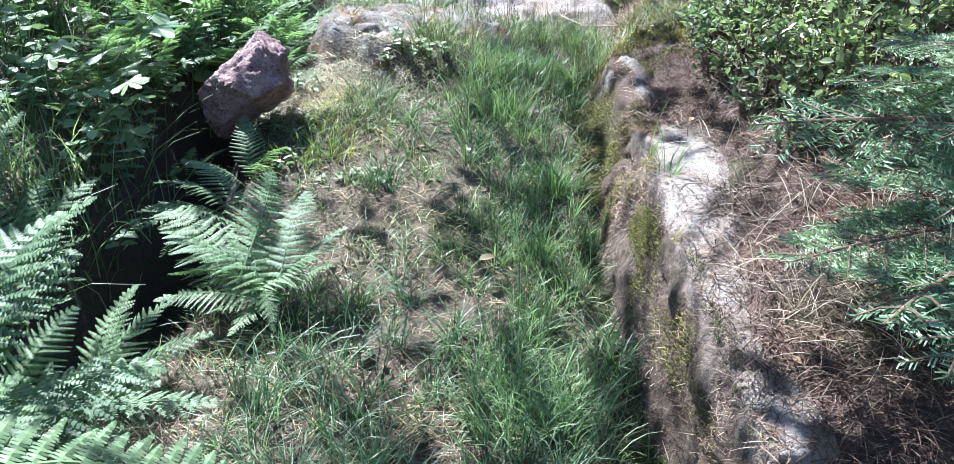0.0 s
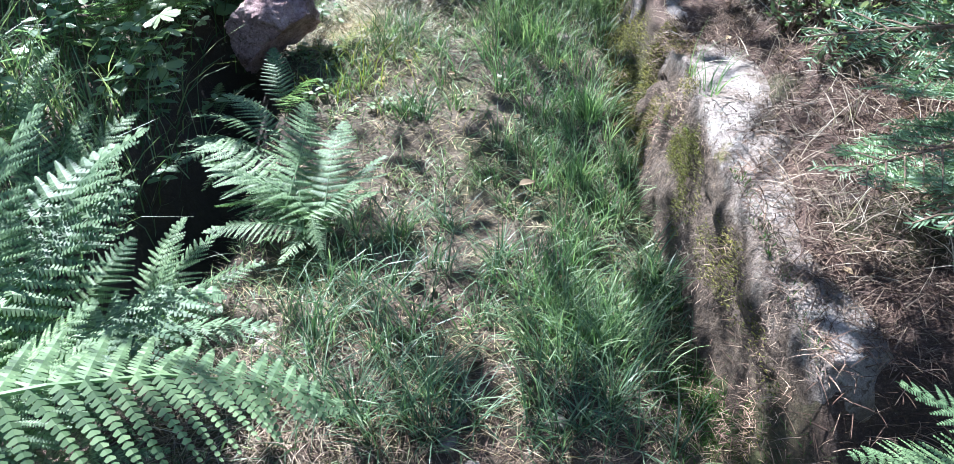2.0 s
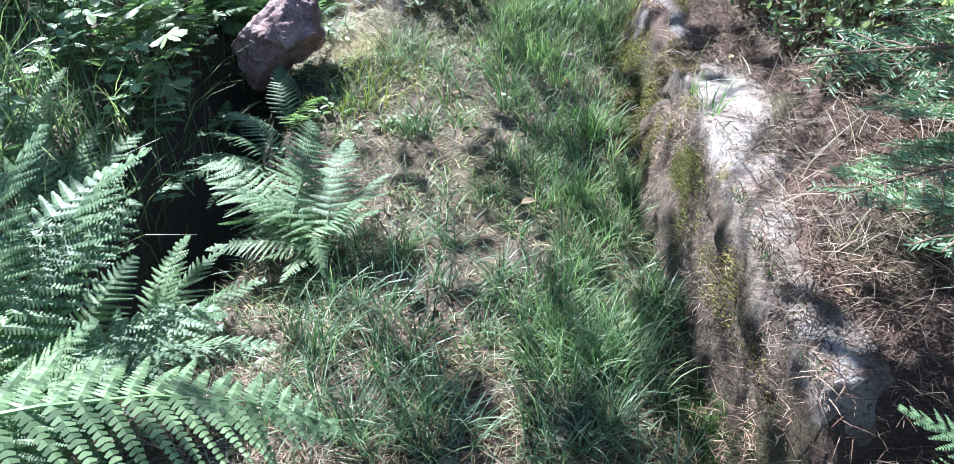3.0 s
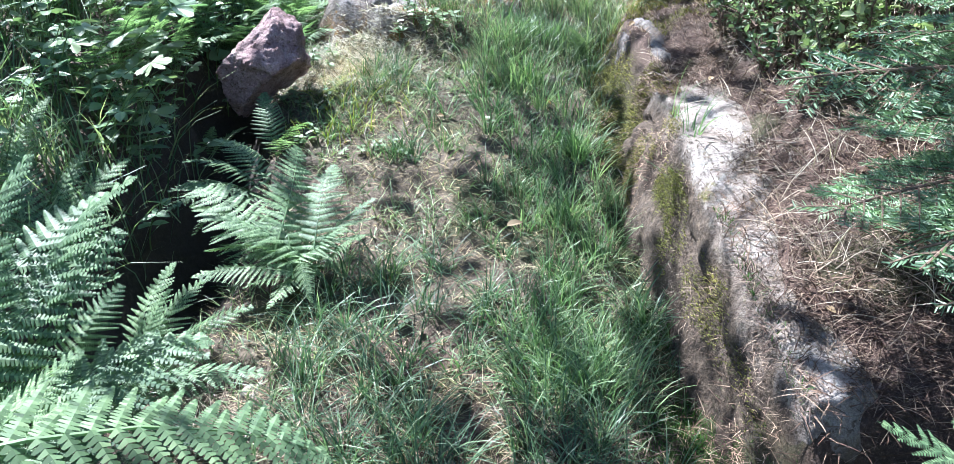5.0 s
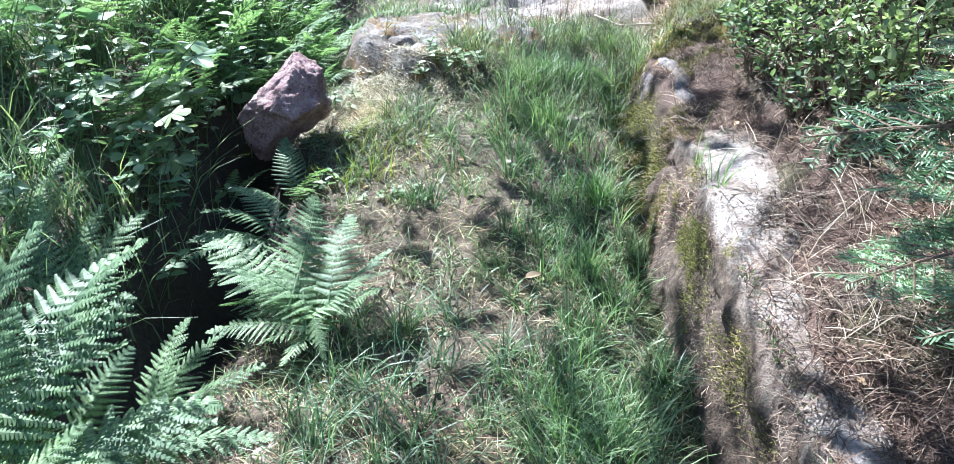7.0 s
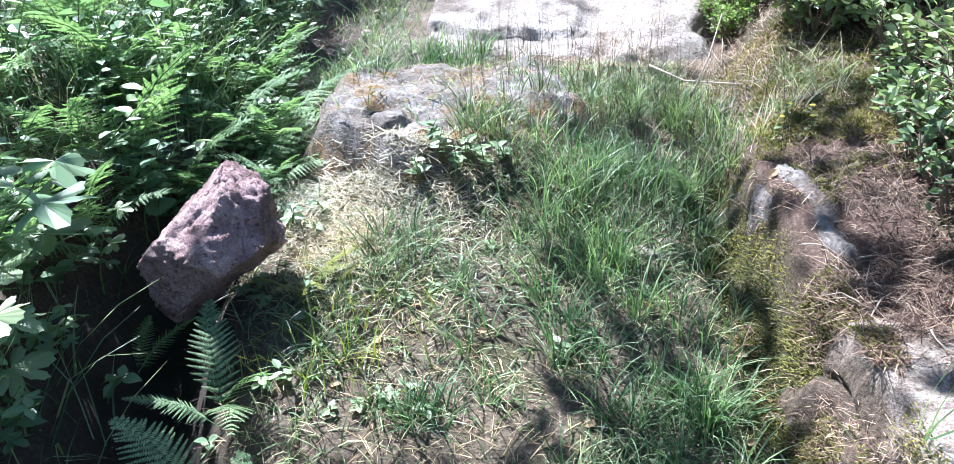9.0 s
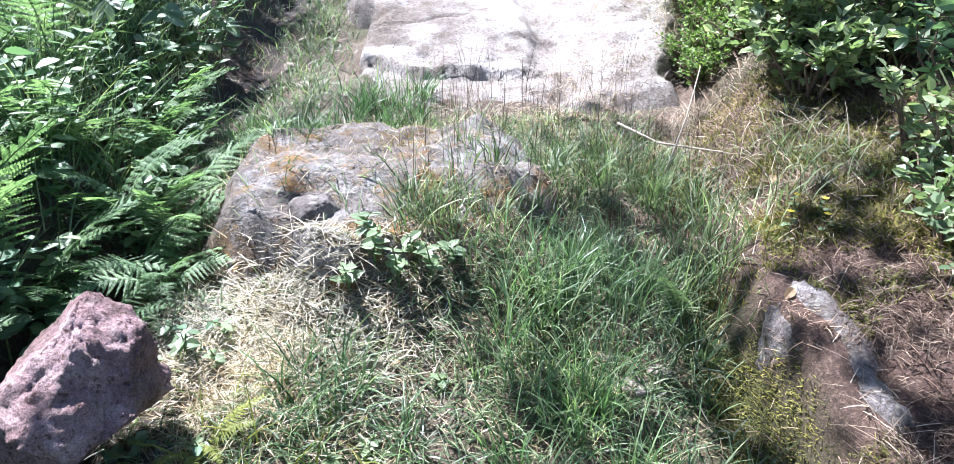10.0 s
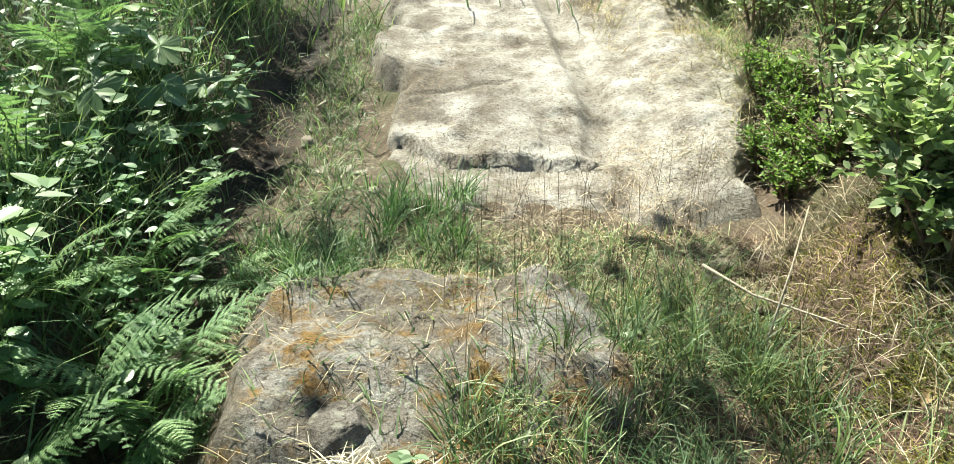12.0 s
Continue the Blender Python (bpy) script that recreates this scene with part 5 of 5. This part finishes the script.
tufted("dry_tufts", 620, 8, (-0.55, 0.75, 1.3, 4.3), lambda x, y: on_path(x, y) * off_hump(x, y) * smooth(0.62, 0.45, x) * np.clip(0.3 + fnoise(x, y, 0.25, 3, 121), 0, 1), 0.04, (0.04, 0.14), (0.0012, 0.0026), STRAW, 0.6, 0.7, "dry straw-coloured blades standing among the green grass")
field("yellow_grass", 520, (-0.8, -0.2, 2.6, 3.35), lambda x, y: np.exp(-((x + 0.55) / 0.2) ** 2 - ((y - 2.82) / 0.18) ** 2), (0.06, 0.16), (0.003, 0.0055), BRIGHT, 0.35, 0.6, "yellow-green grass in the sun beside the boulder")
field("ditch_side_grass", 4200, (-0.95, -0.5, 4.0, 6.8), lambda x, y: np.exp(-((x + 0.62 + 0.08 * (y > 5)) / 0.12) ** 2), (0.05, 0.15), (0.0026, 0.0052), GRASS, 0.45, 0.9, "green grass between the ditch and the bedrock")
field("bank_grass", 11000, (-2.6, -1.0, 1.6, 7.0), lambda x, y: smooth(ditch_x(y) - 0.08 + 0.22 * smooth(3.4, 3.8, y) * smooth(5.2, 4.7, y), ditch_x(y) - 0.28, x) * np.clip(0.6 + 0.6 * fnoise(x, y, 0.5, 3, 86), 0.1, 1), (0.15, 0.42), (0.004, 0.0085), GRASS, 0.3, 0.8, "long green grass on the ditch bank")
field("cool_bank_grass", 9000, (-2.6, -1.0, 1.6, 7.0), lambda x, y: smooth(ditch_x(y) - 0.08 + 0.22 * smooth(3.4, 3.8, y) * smooth(5.2, 4.7, y), ditch_x(y) - 0.28, x) * np.clip(0.6 + 0.6 * fnoise(x, y, 0.5, 3, 86), 0.1, 1), (0.15, 0.42), (0.004, 0.0085), BLUE_GRASS, 0.35, 0.8, "long blue-green grass on the shady ditch bank")
field("far_grass", 16000, (-7, 7, 6.5, 16), lambda x, y: 1.0 - 0.9 * (np.abs(x - 0.3) < 0.9) * (y < 9), (0.2, 0.5), (0.005, 0.012), GRASS, 0.3, 0.8, "long green grass further up the slope")
field("side_grass", 7000, (1.3, 4.5, 0.0, 7.0), None, (0.15, 0.4), (0.005, 0.010), GRASS, 0.35, 0.8, "long green grass on the upper bank")
field("brown_litter", 64000, (0.55, 2.0, 0.7, 4.6), lambda x, y: smooth(0.60, 0.76, x + 0.10 * fnoise(x, y, 0.3, 2, 87) + 0.08 * smooth(1.9, 1.6, y) * smooth(1.25, 1.4, y) - 0.1 * smooth(1.9, 2.3, y) * smooth(2.7, 2.5, y)), (0.02, 0.08), (0.0016, 0.0036), LITTER, 0.76, 0.45, "brown dry needles and stalks covering the bank", "litter")
field("pale_dry_grass", 7500, (0.68, 1.5, 1.3, 4.5), lambda x, y: np.clip(0.05 + 1.1 * fnoise(x, y, 0.45, 2, 88), 0, 1) + 0.5 * np.exp(-((x - 0.88) / 0.12) ** 2 - ((y - 2.3) / 0.3) ** 2), (0.06, 0.2), (0.0014, 0.003), PALE_LITTER, 0.7, 0.5, "pale dry grass lying over the bank", "grass")
field("front_litter", 24000, (-1.1, 1.1, 0.55, 1.6), lambda x, y: smooth(1.65, 1.3, y), (0.02, 0.09), (0.0015, 0.0034), LITTER, 0.85, 0.35, "brown needles and stalks on bare soil", "litter")
field("outcrop_litter", 13000, (-0.85, 0.6, 3.25, 4.9), lambda x, y: np.clip(0.35 + fnoise(x, y, 0.22, 3, 90), 0, 1), (0.02, 0.06), (0.0009, 0.0019), PALE_LITTER, 0.92, 0.2, "red-brown needles on the outcrop", "litter")
field("hay_litter", 5200, (-1.0, -0.25, 0.95, 1.6), lambda x, y: np.exp(-((x + 0.62) / 0.2) ** 2 - ((y - 1.28) / 0.16) ** 2), (0.04, 0.14), (0.0014, 0.003), PALE_LITTER, 0.85, 0.3, "pale dry hay lying at the edge of the path", "litter")
field("ditch_litter", 3500, (-1.2, -0.5, 1.2, 6.5), lambda x, y: 0.6, (0.02, 0.08), (0.001, 0.002), LITTER, 0.9, 0.2, "dark brown litter along the ditch", "litter")


def face_spots(n, keep, low=0.34):
    """Places on the upright side of the long stone."""
    y = rng.uniform(1.15, 2.66, n)
    drop = rng.uniform(0.0, 1, n) * low
    ok = rng.uniform(0, 1, n) < keep(y, drop)
    y, drop = y[ok], drop[ok]
    left = np.interp(y, (1.1, 1.5, 1.8, 2.2, 2.6, 3.0, 3.45), (0.60, 0.575, 0.565, 0.575, 0.60, 0.60, 0.60))
    inset = np.interp(drop, (0, 0.008, 0.05, 0.12, 0.2, 0.36), (0.03, 0.012, -0.004, -0.025, -0.055, -0.11))
    return np.stack([left + inset - 0.012, y, slab_top(y) - drop], 1)


tagged(blades("stone_moss", face_spots(60000, lambda y, d: np.clip(-0.25 + 1.6 * fnoise(y, d * 1.5, 0.22, 4, 92) + 0.55 * smooth(1.6, 2.2, y), 0, 1) * (0.25 + 0.75 * smooth(1.35, 1.9, y))), (0.004, 0.011), (0.0024, 0.0044), MOSS, 0.6, 0.3, 2, heading=math.pi, spread=1.4), "yellow-green moss on the side of the long stone", "moss", kind="stuff")
field("deep_moss", 24000, (0.28, 0.62, 0.95, 1.75), lambda x, y: np.clip(0.2 + 1.2 * fnoise(x, y, 0.2, 2, 93), 0, 1) * np.exp(-((x - 0.46) / 0.1) ** 2), (0.01, 0.028), (0.0015, 0.003), DEEP_MOSS, 0.4, 0.4, "deep green moss at the foot of the stone", "moss", segments=2)
field("bank_moss", 30000, (0.5, 1.3, 3.2, 4.4), lambda x, y: np.clip(1.3 * fnoise(x, y, 0.3, 3, 94) + 0.3, 0, 1), (0.010, 0.026), (0.002, 0.004), MOSS, 0.5, 0.3, "olive moss on the bank", "moss", segments=2)
field("outcrop_moss", 9000, (-0.8, 0.5, 3.9, 4.5), lambda x, y: np.clip(fnoise(x, y, 0.25, 3, 96) + 0.2, 0, 1), (0.006, 0.018), (0.0015, 0.003), MOSS, 0.6, 0.3, "yellow moss behind the outcrop", "moss", segments=2)
field("margin_straw", 16000, (-0.5, 1.15, 4.15, 5.2), lambda x, y: np.clip(0.35 + fnoise(x, y, 0.25, 3, 97) + 0.3 * (x > 0.4), 0, 1) * np.where((x < 0.35) & (y > 4.75), 0.06, 1.0), (0.02, 0.08), (0.0014, 0.003), PALE_LITTER, 0.88, 0.3, "bleached dry grass and litter along the bedrock", "litter")
field("shoulder_straw", 10000, (0.35, 1.2, 5.2, 8.0), lambda x, y: np.clip(0.05 + 1.2 * fnoise(x, y, 0.4, 3, 98), 0, 1) * smooth(0.45, 0.8, x), (0.03, 0.12), (0.001, 0.0024), STRAW, 0.8, 0.4, "dry grass tufts on the rock shoulder", "grass")
tagged(blades("stone_litter", face_spots(9000, lambda y, d: np.clip(0.35 + fnoise(y, d, 0.2, 3, 99), 0, 1)), (0.01, 0.035), (0.001, 0.0022), LITTER, 1.0, 0.3, 2, heading=math.pi, spread=1.6), "brown stalks hanging on the side of the long stone", "litter", kind="stuff")
field("bedrock_litter", 5000, (-0.5, 0.95, 4.7, 7.5), lambda x, y: np.clip(-0.05 + 1.2 * fnoise(x, y, 0.3, 4, 89), 0, 1), (0.01, 0.05), (0.0012, 0.003), LITTER, 0.95, 0.2, "needles and crumbs on the bare bedrock", "litter", segments=2)
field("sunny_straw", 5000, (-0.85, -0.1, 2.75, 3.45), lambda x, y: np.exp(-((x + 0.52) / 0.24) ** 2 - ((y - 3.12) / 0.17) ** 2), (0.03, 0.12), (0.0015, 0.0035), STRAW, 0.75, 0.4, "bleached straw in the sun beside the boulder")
field("bank_tufts", 1500, (0.55, 1.0, 3.1, 4.3), lambda x, y: np.clip(1.2 * fnoise(x, y, 0.25, 2, 101), 0, 1), (0.05, 0.14), (0.0024, 0.005), GRASS, 0.5, 0.8, "sparse green grass tufts on the mossy bank")
field("forest_grass", 62000, (-8, 8, -6, 12), lambda x, y: 1.0 - smooth(2.9, 2.3, np.abs(x + 0.1)) * smooth(-0.6, 0.2, y) * smooth(7.2, 6.8, y) - 0.95 * (np.abs(x) < 0.75) * (y < 9), (0.14, 0.4), (0.005, 0.011), GRASS, 0.45, 0.9, "long green grass of the surrounding forest floor", segments=2)
field("approach_grass", 26000, (-0.9, 0.9, -5, 0.9), None, (0.03, 0.12), (0.002, 0.005), GRASS, 0.5, 0.8, "short grass on the path behind the viewer")
# laid in the outline of the sun patch, its brightness partly painted in
field("bleached_straw", 34000, (-0.95, -0.1, 2.85, 3.5), lambda x, y: np.exp(-((x + 0.54) / 0.28) ** 2 - ((y - 3.25) / 0.18) ** 2), (0.02, 0.08), (0.0018, 0.004), SUN_PATCH, 0.9, 0.3, "bleached flattened straw, paled further to paint the sun patch before the outcrop")
field("rut_straw", 2500, (0.45, 0.8, 5.9, 7.6), lambda x, y: np.exp(-((x - 0.6) / 0.09) ** 2 - ((y - 6.7) / 0.5) ** 2), (0.06, 0.16), (0.0015, 0.003), STRAW, 0.6, 0.7, "dry grass tuft between the rut and the shoulder")
field("bank_face_moss", 30000, (0.44, 0.68, 2.45, 3.5), lambda x, y: np.clip(0.35 + 1.2 * fnoise(x, y, 0.2, 3, 103), 0, 1) * smooth(0.60, 0.54, x), (0.006, 0.016), (0.0026, 0.0046), MOSS, 0.7, 0.3, "yellow-green moss over the steep bank", "moss", segments=2, heading=math.pi, spread=1.4)
field("bank_face_litter", 9000, (0.44, 0.9, 2.55, 3.5), lambda x, y: np.clip(0.3 + fnoise(x, y, 0.2, 3, 104), 0, 1), (0.02, 0.06), (0.0012, 0.0026), LITTER, 0.85, 0.4, "red-brown stalks and needles among the stones", "litter")
field("mound_straw", 1500, (0.62, 1.35, 3.4, 4.4), lambda x, y: np.exp(-((x - 0.92) / 0.2) ** 2 - ((y - 3.88) / 0.26) ** 2), (0.06, 0.18), (0.0014, 0.003), PALE_LITTER, 0.86, 0.4, "bleached dry grass hanging over the mound", heading=-2.2, spread=1.0)
tufted("fresh_tufts", 600, 15, (-0.6, 0.55, 1.4, 3.4), lambda x, y: on_path(x, y) * np.clip(1.6 * fnoise(x, y, 0.2, 2, 106) - 0.1, 0, 1), 0.02, (0.05, 0.16), (0.0026, 0.0052), VIVID, 0.35, 0.9, "fresh green grass tufts on the path")
field("upper_bank_grass", 9000, (0.95, 1.9, 5.2, 8.5), lambda x, y: smooth(0.95, 1.15, x + 0.1 * fnoise(x, y, 0.3, 2, 107)), (0.06, 0.22), (0.002, 0.004), GRASS, 0.5, 0.8, "green grass on the bank above the bedrock")
field("upper_bank_straw", 7000, (0.9, 1.8, 5.0, 8.5), None, (0.05, 0.18), (0.0012, 0.003), STRAW, 0.7, 0.6, "dry grass on the bank above the bedrock")

field("approach_litter", 16000, (-2.5, 2.5, -5, 0.6), None, (0.03, 0.1), (0.0016, 0.004), LITTER, 0.85, 0.4, "brown stalks and needles behind the viewer", "litter")
field("crest_moss", 26000, (0.66, 1.12, 2.95, 3.7), lambda x, y: np.clip(0.3 + 1.3 * fnoise(x, y, 0.16, 3, 111), 0, 1), (0.012, 0.032), (0.003, 0.006), MOSS, 0.6, 0.3, "olive moss on the crest of the bank", "moss", segments=2)
field("crest_straw", 3000, (0.62, 1.15, 2.5, 3.6), lambda x, y: np.clip(0.3 + fnoise(x, y, 0.2, 3, 115), 0, 1), (0.03, 0.1), (0.0014, 0.0028), PALE_LITTER, 0.8, 0.4, "pale dry stalks on the crest of the bank", "litter")
field("stone_end_litter", 5000, (0.56, 0.86, 2.36, 2.72), lambda x, y: smooth(2.4, 2.52, y + 0.12 * fnoise(x, y, 0.12, 3, 116)), (0.02, 0.07), (0.0016, 0.0034), LITTER, 0.85, 0.35, "red-brown needles and stalks over the end of the long stone", "litter")
field("stone_end_moss", 9000, (0.54, 0.68, 2.3, 2.72), lambda x, y: smooth(2.4, 2.55, y + 0.12 * fnoise(x, y, 0.12, 3, 117)) * smooth(0.66, 0.58, x), (0.008, 0.022), (0.002, 0.004), MOSS, 0.7, 0.3, "yellow-green moss over the end of the long stone", "moss", segments=2)
field("crest_litter", 9000, (0.68, 1.2, 2.35, 3.7), lambda x, y: np.clip(0.35 + fnoise(x, y, 0.2, 3, 112), 0, 1), (0.02, 0.07), (0.0012, 0.0026), LITTER, 0.85, 0.4, "red-brown stalks and needles on the crest of the bank", "litter")
field("upper_ditch_litter", 9000, (-1.5, -0.65, 4.4, 7.0), lambda x, y: np.clip(0.35 + fnoise(x, y, 0.25, 3, 113), 0, 1), (0.03, 0.1), (0.0016, 0.0036), LITTER, 0.85, 0.4, "brown stalks and needles in the upper ditch", "litter")
field("ditch_grass", 3500, (-1.5, -0.65, 4.4, 7.0), lambda x, y: np.clip(1.5 * fnoise(x, y, 0.3, 2, 114), 0, 1), (0.05, 0.16), (0.002, 0.0045), GRASS, 0.5, 0.8, "scattered grass tufts in the upper ditch")
